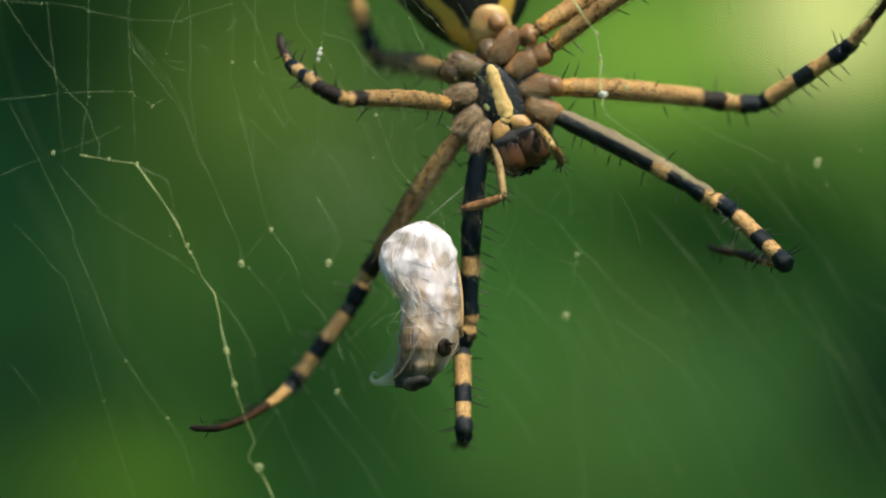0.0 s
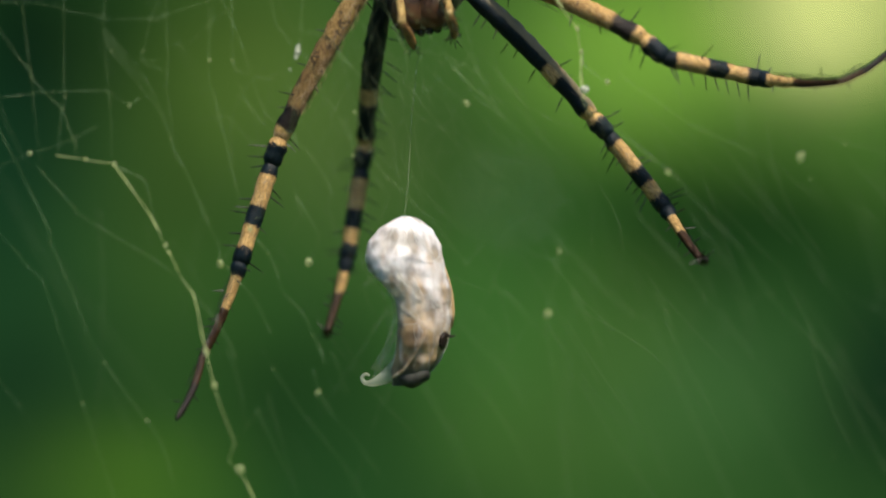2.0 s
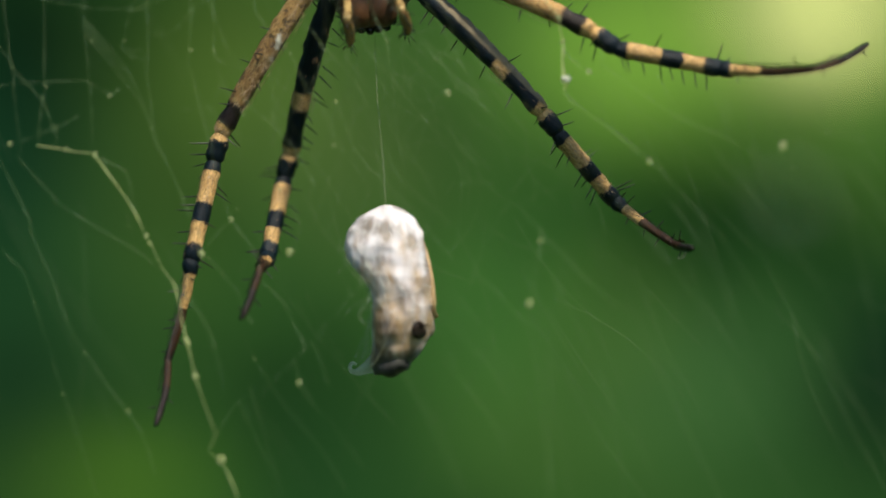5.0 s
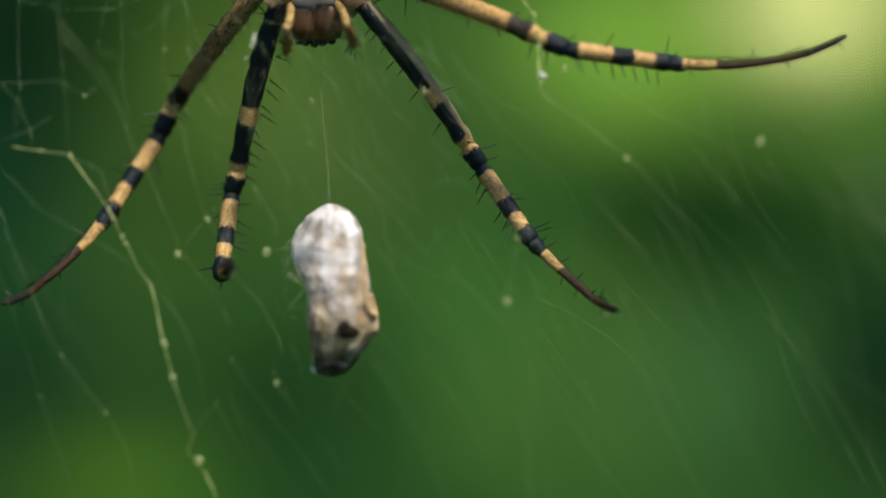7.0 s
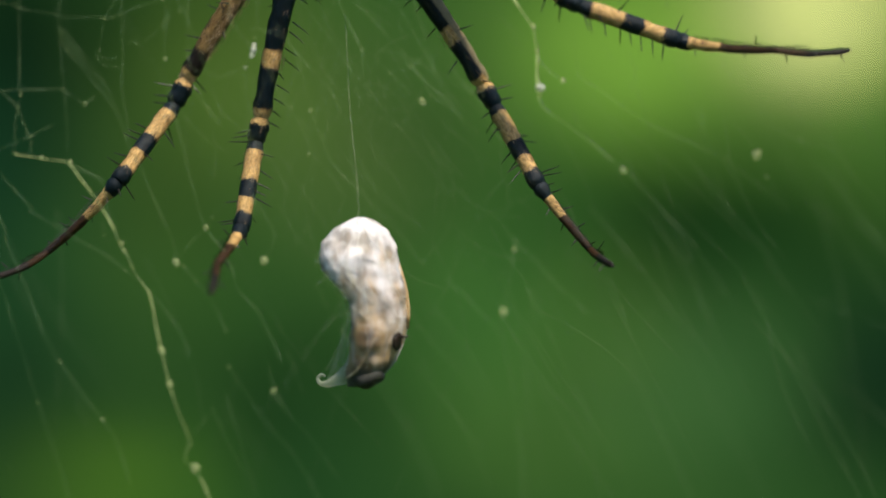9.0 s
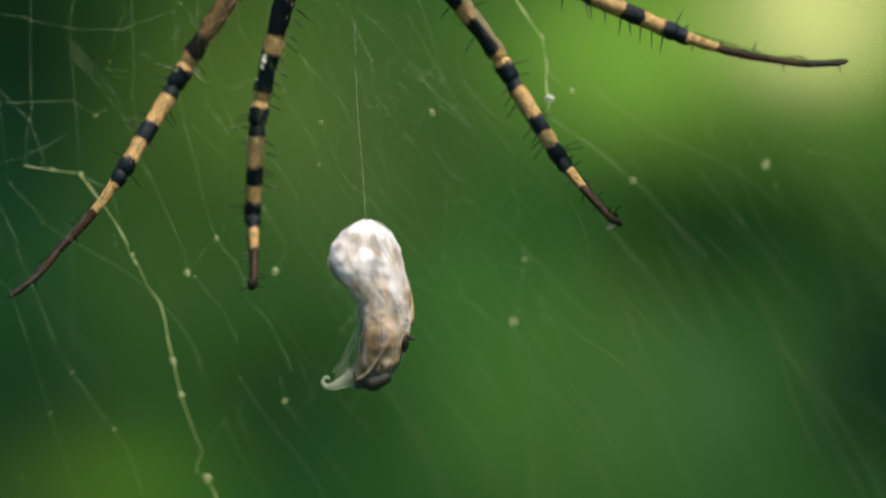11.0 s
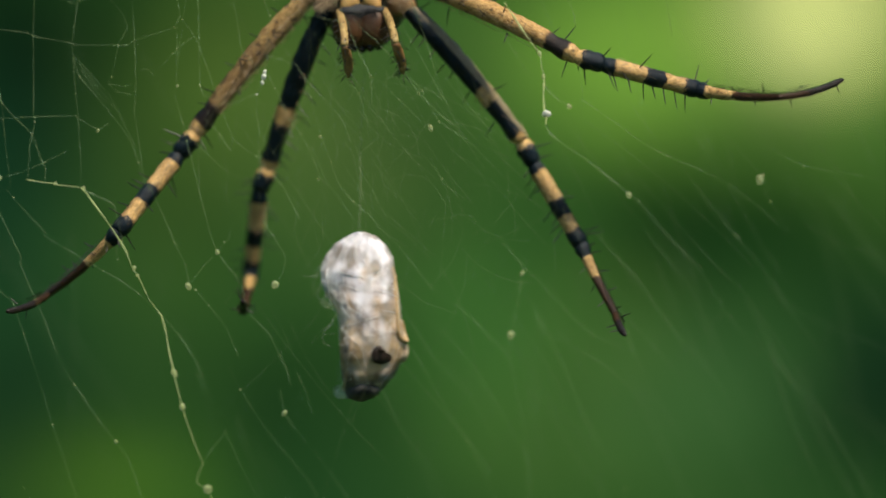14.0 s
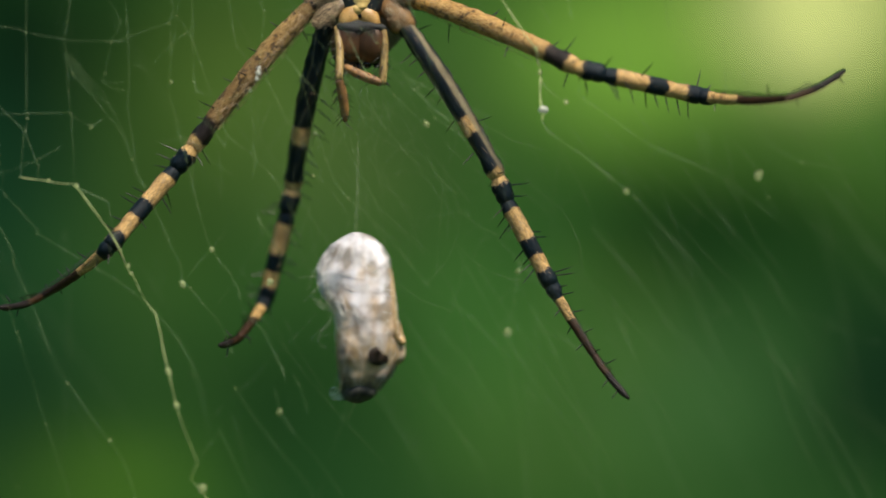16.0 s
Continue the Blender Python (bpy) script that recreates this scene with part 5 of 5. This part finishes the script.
    stride(14.0, -3.664, 15.194, 1.7, (129.9, 126.5, 126.7, 139.2, 153.0, 2.5, -0.1, -21.0, 18.1, -59.3),
           (111.1, 109.6, 98.3, 94.9, 106.8, 17.0, 2.6, 27.6, -61.5, -100.8),
           (48.8, 62.1, 59.8, 64.1, 71.6, 4.5, 0.6, -2.9, -21.5, -68.4),
           (26.3, 16.9, 13.4, 7.7, -16.1, -19.7, -2.7, 18.7, -39.3, 25.9))
    stride(14.5, -3.568, 15.036, 2.2, (130.7, 126.5, 127.0, 140.4, 151.6, 2.9, -0.2, -20.3, 17.8, -60.3),
           (113.2, 108.5, 97.6, 91.2, 106.7, 17.0, 2.5, 27.8, -63.0, -100.7),
           (48.7, 63.9, 58.9, 64.3, 74.7, 4.7, 0.6, -2.9, -20.5, -72.1),
           (26.6, 16.5, 13.1, 8.1, -18.5, -20.9, -2.4, 18.0, -39.1, 27.1))
    stride(15.0, -3.298, 14.878, 0.7, (130.8, 128.3, 128.2, 140.2, 152.5, 1.7, -0.2, -18.9, 18.0, -58.4),
           (112.0, 108.5, 99.9, 102.6, 106.1, 17.0, 2.4, 23.5, -62.0, -100.7),
           (52.0, 64.9, 60.0, 59.3, 60.0, 5.8, 0.5, -4.7, -18.3, -80.0),
           (25.9, 16.2, 13.7, 6.3, -18.8, -21.1, -2.4, 16.9, -42.5, 33.0))
    stride(15.25, -2.93, 14.93, -0.4, (130.6, 128.5, 128.9, 141.1, 154.1, 1.2, -0.25, -16.7, 16.8, -58.2),
           (110.9, 107.3, 100.6, 105.0, 106.8, 17.5, 2.4, 22.5, -62.0, -100.7),
           (55.8, 66.2, 61.8, 58.0, 55.0, -1.0, -0.5, -1.0, -1.0, -5.0),
           (24.3, 16.0, 14.8, 7.7, -18.1, -25.1, -1.9, 17.0, -41.8, 38.9))
    stride(15.5, -2.582, 14.940, -1.5, (130.3, 128.6, 129.6, 142.0, 155.7, 0.7, -0.3, -14.5, 15.5, -58.0),
           (109.7, 106.0, 101.2, 108.0, 107.4, 18.0, 2.4, 21.5, -62.0, -100.7),
           (58.9, 68.4, 65.8, 62.4, 60.2, -8.1, -2.1, -4.1, -4.6, -6.8),
           (22.6, 15.9, 16.0, 9.1, -17.5, -29.2, -1.4, 17.1, -41.1, 44.7))
    stride(16.0, -3.400, 14.063, -0.6, (129.9, 128.5, 129.3, 145.4, 162.0, -1.9, -0.7, -18.7, 29.5, -60.7),
           (102.6, 101.8, 105.0, 122.0, 160.0, 20.0, 2.8, 11.3, -58.0, -74.0),
           (58.2, 71.3, 61.8, 58.8, 52.0, -3.2, -1.0, -5.1, -9.2, -24.4),
           (24.5, 15.1, 11.1, 4.1, -25.6, -23.0, -2.1, 19.2, -37.8, 26.1))
    rows = spider_rows()
    body, parts = [], {(k, i): [] for k in legs for i in range(5)}
    for t, w in rows:
        x, z, r = w[:3]
        m = pose(x * MM, 4.0 * MM, z * MM, 0, -r, 0)
        body.append((t, m))
        back = m.inverted()
        for n, key in enumerate(HIPS):
            if n < 4:
                th, ph = w[3 + 10 * n:8 + 10 * n], w[8 + 10 * n:13 + 10 * n]
            elif key == "L3":
                th, ph = third_left(t)
            elif key == "L4":
                th, ph = fourth_left(t)
            else:
                th, ph = REST[key]
                th = [a - r + 20 for a in th]
            hx, hy = HIPS[key]
            j = m @ Vector((hx * DU, 0, -hy * DU))
            for i in range(5):
                a, b = radians(th[i]), radians(ph[i])
                d = Vector((math.cos(b) * math.cos(a), math.sin(b), -math.cos(b) * math.sin(a)))
                # across the leg within the sheet, so that the spines keep their side
                side = Vector((math.sin(a), 0, math.cos(a)))
                if key[0] == "L":
                    side = -side
                yv = side.cross(d)
                g = Matrix((d, yv, side)).transposed().to_4x4()
                g.translation = j
                parts[key, i].append((t, back @ g))
                j = j + d * SIZES[key][i] * DU
    walk(spider, body)
    for (key, i), r in parts.items():
        walk(legs[key][i], r)
    # the palps feel about: turns of the upper and lower piece
    feel = (((0.0, 80, 165), (0.5, 84, 175), (1.0, 95, 212), (1.5, 95, 165), (2.0, 82, 62), (3.5, 85, 80), (6.0, 84, 88), (7.0, 96, 96), (8.0, 90, 92), (12.5, 80, 80), (14.0, 80, 84), (15.5, 84, 78), (16.0, 88, 82)),
            ((0.0, 56, 56), (0.5, 60, 62), (1.0, 64, 66), (1.5, 68, 70), (2.0, 78, 75), (3.5, 72, 74), (6.0, 62, 72), (7.0, 68, 72), (8.0, 70, 74), (12.5, 72, 76), (14.0, 73, 75), (15.0, 76, 90), (15.5, 82, 140), (15.75, 88, 165), (16.0, 91, 205)))
    at_time = dict(body)
    for n, keys in enumerate(feel):
        upper, lower = [], []
        hx = (-44, 38)[n]
        for t in sorted({round(q * 4) / 4 for q in np.arange(0, 16.01, 0.25)}):
            m = at_time[t]
            a1, a2 = (radians(float(np.interp(t, [k[0] for k in keys], [k[c] for k in keys]))) for c in (1, 2))
            # the knee of each palp stands forward, and straightens as it reaches down
            bend = radians(float(np.interp(t, *(((0.0, 0.5, 1.0, 8.0, 12.0, 15.0, 15.25, 15.5, 15.75, 16.0), (18, 30, 54, 62, 54, 46, 3, 6, 16, 20)), ((8.0, 12.0, 15.25, 15.5, 15.75, 16.0), (62, 54, 46, 30, 12, 6)))[n])))
            j = m @ Vector((hx * DU, -0.5 * MM, -66 * DU))
            for rows_out, a, tip in ((upper, a1, -1), (lower, a2, 1)):
                d = Vector((math.cos(bend) * math.cos(a), tip * math.sin(bend), -math.cos(bend) * math.sin(a)))
                side = Vector((math.sin(a), 0, math.cos(a)))
                g = Matrix((d, side.cross(d), side)).transposed().to_4x4()
                g.translation = j
                rows_out.append((t, m.inverted() @ g))
                j = j + d * 101 * DU
        walk(palps[2 * n], upper)
        walk(palps[2 * n + 1], lower)
    walk(prey, [
        (0.0, hung(-3.256, 0.573, -28, 5)),
        (0.2, hung(-3.043, 0.565, -15, 3)),
        (0.4, hung(-2.742, 0.618, -5)),
        (0.5, hung(-2.562, 0.646, -5)),
        (0.6, hung(-1.947, 0.701, -5)),
        (0.8, hung(-1.752, 0.702, -35)),
        (1.0, hung(-1.849, 0.456, -62)),
        (1.2, hung(-3.9, 0.393, -90, -8)),
        (1.4, hung(-2.911, 0.534, -75)),
        (1.5, hung(-2.192, 0.783, -48)),
        (1.6, hung(-2.249, 0.689, -45)),
        (1.8, hung(-2.458, 1.066, -25)),
        (2.0, hung(-3.196, 0.730, -8)),
        (2.2, hung(-3.086, 0.432, 5)),
        (2.4, hung(-3.190, 1.022, -8)),
        (2.5, hung(-3.7, 1.158, -25)),
        (2.6, hung(-2.486, 1.169, -90)),
        (2.8, hung(-1.3, 0.951, -150, -4)),
        (3.0, hung(-1.45, 1.316, -170, -6)),
        (3.1, hung(-0.918, 1.117, -165, -4)),
        (3.3, hung(-1.468, 0.920, -125)),
        (3.5, hung(-3.418, 1.310, -8)),
        (3.6, hung(-4.05, 1.22, -12)),
        (3.7, hung(-3.272, 1.139, -30)),
        (4.2, hung(-3.724, 0.874, -62)),
        (4.7, hung(-2.396, 0.794, -15)),
        (5.2, hung(-3.677, 0.823, -48)),
        (5.8, hung(-3.209, 0.905, -85)),
        (6.0, hung(-3.122, 0.647, -88)),
        (6.2, hung(-1.849, 0.840, -80)),
        (6.4, hung(-1.935, 0.912, -35)),
        (6.5, hung(-2.748, 0.886, -27)),
        (6.6, hung(-3.782, 0.876, -55)),
        (6.8, hung(-5.430, 0.806, -75)),
        (6.9, hung(-6.0, 0.8, -72)),
        (7.0, hung(-5.006, 0.797, -60)),
        (7.1, hung(-4.98, 0.98, -5)),
        (7.2, hung(-4.868, 1.202, 5)),
        (7.4, hung(-4.581, 1.105, -25)),
        (7.5, hung(-4.451, 0.937, -38)),
        (7.6, hung(-3.811, 0.431, -40)),
        (7.8, hung(-4.225, 0.521, -3)),
        (7.9, hung(-3.75, 0.60, 5)),
        (8.0, hung(-3.6, 0.701, -22)),
        (8.1, hung(-4.3, 0.70, -15)),
        (8.2, hung(-3.061, 0.693, -5)),
        (8.7, hung(-4.309, 0.685, -34)),
        (9.2, hung(-2.740, 0.566, -2)),
        (9.7, hung(-3.988, 0.735, -30)),
        (10.1, hung(-3.000, 0.635, -10)),
        (10.4, hung(-3.2, 0.905, -20)),
        (10.5, hung(-2.696, 1.303, -28)),
        (10.6, hung(-1.25, 1.662, -35, -3)),
        (10.8, hung(-1.45, 1.839, -40, -2)),
        (11.0, hung(-3.527, 1.031, 0)),
        (11.2, hung(-3.614, 0.485, 10)),
        (11.4, hung(-5.301, 0.916, -18)),
        (11.5, hung(-5.957, 1.221, -22)),
        (11.6, hung(-6.290, 1.042, -22)),
        (11.8, hung(-4.1, 0.900, -18, -4)),
        (11.9, hung(-2.6, 1.15, -16, -5)),
        (12.0, hung(-0.709, 1.456, -15)),
        (12.1, hung(-2.2, 1.35, -10)),
        (12.2, hung(-3.5, 1.219, -5)),
        (12.4, hung(-3.250, 1.159, -3)),
        (12.5, hung(-2.615, 0.932, -3)),
        (12.6, hung(-1.407, 0.858, -20)),
        (12.8, hung(-1.5, 0.979, -20)),
        (12.9, hung(-3.2, 0.99, -10)),
        (13.0, hung(-4.378, 1.006, 5)),
        (13.2, hung(-5.503, 1.058, 35)),
        (13.4, hung(-4.204, 1.085, 35)),
        (13.5, hung(-2.911, 1.145, 0)),
        (13.6, hung(-1.635, 1.112, -35)),
        (13.7, hung(-1.15, 1.05, -32)),
        (13.8, hung(-1.5, 0.918, -24)),
        (14.0, hung(-3.807, 1.110, -53)),
        (14.2, hung(-5.05, 0.923, -18)),
        (14.3, hung(-4.6, 0.90, -11)),
        (14.4, hung(-3.7, 0.891, -5, -2)),
        (14.5, hung(-2.75, 1.1, -8, -4)),
        (14.6, hung(-1.157, 1.313, -10)),
        (14.8, hung(-1.834, 1.224, -12)),
        (15.0, hung(-3.683, 0.920, 20)),
        (15.2, hung(-4.543, 0.901, 14)),
        (15.3, hung(-3.8, 1.0, 3)),
        (15.4, hung(-2.543, 1.170, -35)),
        (15.5, hung(-1.948, 1.288, -38)),
        (15.6, hung(-1.377, 1.418, -80)),
        (15.7, hung(-0.867, 1.305, -75)),
        (15.8, hung(-1.438, 1.248, -65)),
        (16.0, hung(-3.768, 0.928, -52)),
    ])
    walk(thread, [
        (0.0, pose(-3.256 * MM, 2.5 * MM, 0.573 * MM, -30.2, 48.6, 0)),
        (0.2, pose(-3.043 * MM, 2.5 * MM, 0.565 * MM, -30.5, 47.9, 0)),
        (0.4, pose(-2.742 * MM, 2.5 * MM, 0.618 * MM, -31.1, 47.1, 0)),
        (0.5, pose(-2.562 * MM, 2.5 * MM, 0.646 * MM, -31.6, 46.6, 0)),
        (0.6, pose(-1.947 * MM, 2.5 * MM, 0.701 * MM, -32.9, 43.4, 0)),
        (0.8, pose(-1.752 * MM, 2.5 * MM, 0.702 * MM, -32.4, 42.9, 0)),
        (1.0, pose(-1.849 * MM, 2.5 * MM, 0.456 * MM, -30.4, 42.9, 0)),
        (1.2, pose(-3.9 * MM, 2.5 * MM, 0.393 * MM, -26.0, 43.7, 0)),
        (1.4, pose(-2.911 * MM, 2.5 * MM, 0.534 * MM, -27.6, 28.9, 0)),
        (1.5, pose(-2.192 * MM, 2.5 * MM, 0.783 * MM, -28.6, 19.8, 0)),
        (1.6, pose(-2.249 * MM, 2.5 * MM, 0.689 * MM, -26.0, 14.3, 0)),
        (1.8, pose(-2.458 * MM, 2.5 * MM, 1.066 * MM, -22.7, 7.2, 0)),
        (2.0, pose(-3.196 * MM, 2.5 * MM, 0.73 * MM, -18.7, 4.4, 0)),
        (2.2, pose(-3.086 * MM, 2.5 * MM, 0.432 * MM, -17.3, 1.3, 0)),
        (2.4, pose(-3.19 * MM, 2.5 * MM, 1.022 * MM, -17.1, -0.5, 0)),
        (2.5, pose(-3.7 * MM, 2.5 * MM, 1.158 * MM, -16.7, 1.3, 0)),
        (2.6, pose(-2.486 * MM, 2.5 * MM, 1.169 * MM, -16.7, -4.6, 0)),
        (2.8, pose(-1.3 * MM, 2.5 * MM, 0.951 * MM, -16.2, -9.5, 0)),
        (3.0, pose(-1.45 * MM, 2.5 * MM, 1.316 * MM, -16.6, -9.1, 0)),
        (3.1, pose(-0.918 * MM, 2.5 * MM, 1.117 * MM, -16.2, -11.0, 0)),
        (3.3, pose(-1.468 * MM, 2.5 * MM, 0.92 * MM, -15.9, -8.5, 0)),
        (3.5, pose(-3.418 * MM, 2.5 * MM, 1.31 * MM, -16.4, -0.4, 0)),
        (3.6, pose(-4.05 * MM, 2.5 * MM, 1.22 * MM, -16.5, 2.8, 0)),
        (3.7, pose(-3.272 * MM, 2.5 * MM, 1.139 * MM, -16.7, -1.4, 0)),
        (4.2, pose(-3.724 * MM, 2.5 * MM, 0.874 * MM, -17.5, -0.3, 0)),
        (4.7, pose(-2.396 * MM, 2.5 * MM, 0.794 * MM, -18.5, -7.6, 0)),
        (5.2, pose(-3.677 * MM, 2.5 * MM, 0.823 * MM, -20.1, -2.5, 0)),
        (5.8, pose(-3.209 * MM, 2.5 * MM, 0.905 * MM, -22.3, -6.9, 0)),
        (6.0, pose(-3.122 * MM, 2.5 * MM, 0.647 * MM, -22.4, -7.9, 0)),
        (6.2, pose(-1.849 * MM, 2.5 * MM, 0.84 * MM, -22.0, -15.2, 0)),
        (6.4, pose(-1.935 * MM, 2.5 * MM, 0.912 * MM, -22.0, -14.4, 0)),
        (6.5, pose(-2.748 * MM, 2.5 * MM, 0.886 * MM, -22.1, -9.6, 0)),
        (6.6, pose(-3.782 * MM, 2.5 * MM, 0.876 * MM, -22.0, -5.1, 0)),
        (6.8, pose(-5.43 * MM, 2.5 * MM, 0.806 * MM, -21.4, 1.4, 0)),
        (6.9, pose(-6.0 * MM, 2.5 * MM, 0.8 * MM, -21.1, 3.0, 0)),
        (7.0, pose(-5.006 * MM, 2.5 * MM, 0.797 * MM, -20.9, -3.8, 0)),
        (7.1, pose(-4.98 * MM, 2.5 * MM, 0.98 * MM, -21.0, -3.4, 0)),
        (7.2, pose(-4.868 * MM, 2.5 * MM, 1.202 * MM, -21.1, -3.5, 0)),
        (7.4, pose(-4.581 * MM, 2.5 * MM, 1.105 * MM, -20.3, -3.9, 0)),
        (7.5, pose(-4.451 * MM, 2.5 * MM, 0.937 * MM, -19.8, -4.0, 0)),
        (7.6, pose(-3.811 * MM, 2.5 * MM, 0.431 * MM, -18.8, -5.9, 0)),
        (7.8, pose(-4.225 * MM, 2.5 * MM, 0.521 * MM, -18.9, -1.8, 0)),
        (7.9, pose(-3.75 * MM, 2.5 * MM, 0.6 * MM, -18.9, -3.1, 0)),
        (8.0, pose(-3.6 * MM, 2.5 * MM, 0.701 * MM, -18.9, -2.7, 0)),
        (8.1, pose(-4.3 * MM, 2.5 * MM, 0.7 * MM, -18.6, 0.9, 0)),
        (8.2, pose(-3.061 * MM, 2.5 * MM, 0.693 * MM, -18.1, -5.6, 0)),
        (8.7, pose(-4.309 * MM, 2.5 * MM, 0.685 * MM, -16.5, -0.6, 0)),
        (9.2, pose(-2.74 * MM, 2.5 * MM, 0.566 * MM, -14.9, -7.2, 0)),
        (9.7, pose(-3.988 * MM, 2.5 * MM, 0.735 * MM, -13.9, -2.9, 0)),
        (10.1, pose(-3.0 * MM, 2.5 * MM, 0.635 * MM, -13.0, -6.5, 0)),
        (10.4, pose(-3.2 * MM, 2.5 * MM, 0.905 * MM, -12.6, -5.5, 0)),
        (10.5, pose(-2.696 * MM, 2.5 * MM, 1.303 * MM, -12.7, -7.8, 0)),
        (10.6, pose(-1.25 * MM, 2.5 * MM, 1.662 * MM, -13.1, -13.4, 0)),
        (10.8, pose(-1.45 * MM, 2.5 * MM, 1.839 * MM, -14.0, -12.4, 0)),
        (11.0, pose(-3.527 * MM, 2.5 * MM, 1.031 * MM, -14.5, -3.8, 0)),
        (11.2, pose(-3.614 * MM, 2.5 * MM, 0.485 * MM, -14.8, -2.9, 0)),
        (11.4, pose(-5.301 * MM, 2.5 * MM, 0.916 * MM, -16.0, 4.5, 0)),
        (11.5, pose(-5.957 * MM, 2.5 * MM, 1.221 * MM, -16.8, 8.0, 0)),
        (11.6, pose(-6.29 * MM, 2.5 * MM, 1.042 * MM, -16.6, 9.7, 0)),
        (11.8, pose(-4.1 * MM, 2.5 * MM, 0.9 * MM, -16.7, 2.1, 0)),
        (11.9, pose(-2.6 * MM, 2.5 * MM, 1.15 * MM, -17.1, -4.4, 0)),
        (12.0, pose(-0.709 * MM, 2.5 * MM, 1.456 * MM, -17.2, -13.1, 0)),
        (12.1, pose(-2.2 * MM, 2.5 * MM, 1.35 * MM, -17.5, -6.3, 0)),
        (12.2, pose(-3.5 * MM, 2.5 * MM, 1.219 * MM, -17.5, -0.6, 0)),
        (12.4, pose(-3.25 * MM, 2.5 * MM, 1.159 * MM, -17.7, -2.0, 0)),
        (12.5, pose(-2.615 * MM, 2.5 * MM, 0.932 * MM, -17.4, -4.9, 0)),
        (12.6, pose(-1.407 * MM, 2.5 * MM, 0.858 * MM, -17.2, -10.2, 0)),
        (12.8, pose(-1.5 * MM, 2.5 * MM, 0.979 * MM, -17.5, -9.9, 0)),
        (12.9, pose(-3.2 * MM, 2.5 * MM, 0.99 * MM, -17.9, -1.9, 0)),
        (13.0, pose(-4.378 * MM, 2.5 * MM, 1.006 * MM, -18.0, 3.3, 0)),
        (13.2, pose(-5.503 * MM, 2.5 * MM, 1.058 * MM, -18.0, 8.5, 0)),
        (13.4, pose(-4.204 * MM, 2.5 * MM, 1.085 * MM, -18.3, 2.4, 0)),
        (13.5, pose(-2.911 * MM, 2.5 * MM, 1.145 * MM, -18.3, -3.8, 0)),
        (13.6, pose(-1.635 * MM, 2.5 * MM, 1.112 * MM, -18.2, -9.7, 0)),
        (13.7, pose(-1.15 * MM, 2.5 * MM, 1.05 * MM, -18.0, -12.1, 0)),
        (13.8, pose(-1.5 * MM, 2.5 * MM, 0.918 * MM, -18.0, -10.2, 0)),
        (14.0, pose(-3.807 * MM, 2.5 * MM, 1.11 * MM, -18.7, 1.0, 0)),
        (14.2, pose(-5.05 * MM, 2.5 * MM, 0.923 * MM, -18.4, 7.3, 0)),
        (14.3, pose(-4.6 * MM, 2.5 * MM, 0.9 * MM, -18.5, 5.4, 0)),
        (14.4, pose(-3.7 * MM, 2.5 * MM, 0.891 * MM, -18.6, 1.1, 0)),
        (14.5, pose(-2.75 * MM, 2.5 * MM, 1.1 * MM, -18.9, -3.4, 0)),
        (14.6, pose(-1.157 * MM, 2.5 * MM, 1.313 * MM, -18.9, -11.3, 0)),
        (14.8, pose(-1.834 * MM, 2.5 * MM, 1.224 * MM, -19.1, -7.6, 0)),
        (15.0, pose(-3.683 * MM, 2.5 * MM, 0.92 * MM, -18.9, 2.0, 0)),
        (15.2, pose(-4.543 * MM, 2.5 * MM, 0.901 * MM, -18.7, 7.4, 0)),
        (15.3, pose(-3.8 * MM, 2.5 * MM, 1.0 * MM, -18.9, 4.5, 0)),
        (15.4, pose(-2.543 * MM, 2.5 * MM, 1.17 * MM, -19.2, -1.1, 0)),
        (15.5, pose(-1.948 * MM, 2.5 * MM, 1.288 * MM, -19.3, -3.5, 0)),
        (15.6, pose(-1.377 * MM, 2.5 * MM, 1.418 * MM, -19.7, -7.3, 0)),
        (15.7, pose(-0.867 * MM, 2.5 * MM, 1.305 * MM, -19.6, -10.7, 0)),
        (15.8, pose(-1.438 * MM, 2.5 * MM, 1.248 * MM, -19.9, -8.7, 0)),
        (16.0, pose(-3.768 * MM, 2.5 * MM, 0.928 * MM, -20.2, 1.8, 0)),
    ])
    walk(seed, [
        (0.0, pose(-14.71 * MM, 195.0 * MM, 4.33 * MM, 0, 0, 0)),
        (0.5, pose(-12.04 * MM, 195.0 * MM, 4.60 * MM, 4, 0, 7)),
        (1.0, pose(-5.67 * MM, 195.0 * MM, 5.25 * MM, 9, 0, 14)),
        (1.5, pose(1.12 * MM, 195.0 * MM, 4.85 * MM, 13, 0, 21)),
        (2.0, pose(6.12 * MM, 195.0 * MM, 4.72 * MM, 18, 0, 28)),
        (2.5, pose(11.01 * MM, 195.0 * MM, 5.50 * MM, 22, 0, 35)),
        (3.0, pose(16.47 * MM, 195.0 * MM, 5.46 * MM, 27, 0, 42)),
        (3.5, pose(21.58 * MM, 195.0 * MM, 5.88 * MM, 31, 0, 49)),
        (4.5, pose(33.39 * MM, 195.0 * MM, 4.87 * MM, 40, 0, 63)),
        (5.8, pose(43.45 * MM, 195.0 * MM, 4.00 * MM, 52, 0, 81)),
        (6.5, pose(46.99 * MM, 195.0 * MM, 4.57 * MM, 58, 0, 91)),
        (7.5, pose(56.76 * MM, 195.0 * MM, 4.78 * MM, 67, 0, 105)),
        (10.0, pose(83.29 * MM, 195.0 * MM, 6.26 * MM, 90, 0, 140)),
        (16.0, pose(114.97 * MM, 195.0 * MM, 8.95 * MM, 144, 0, 224)),
    ])


motions()
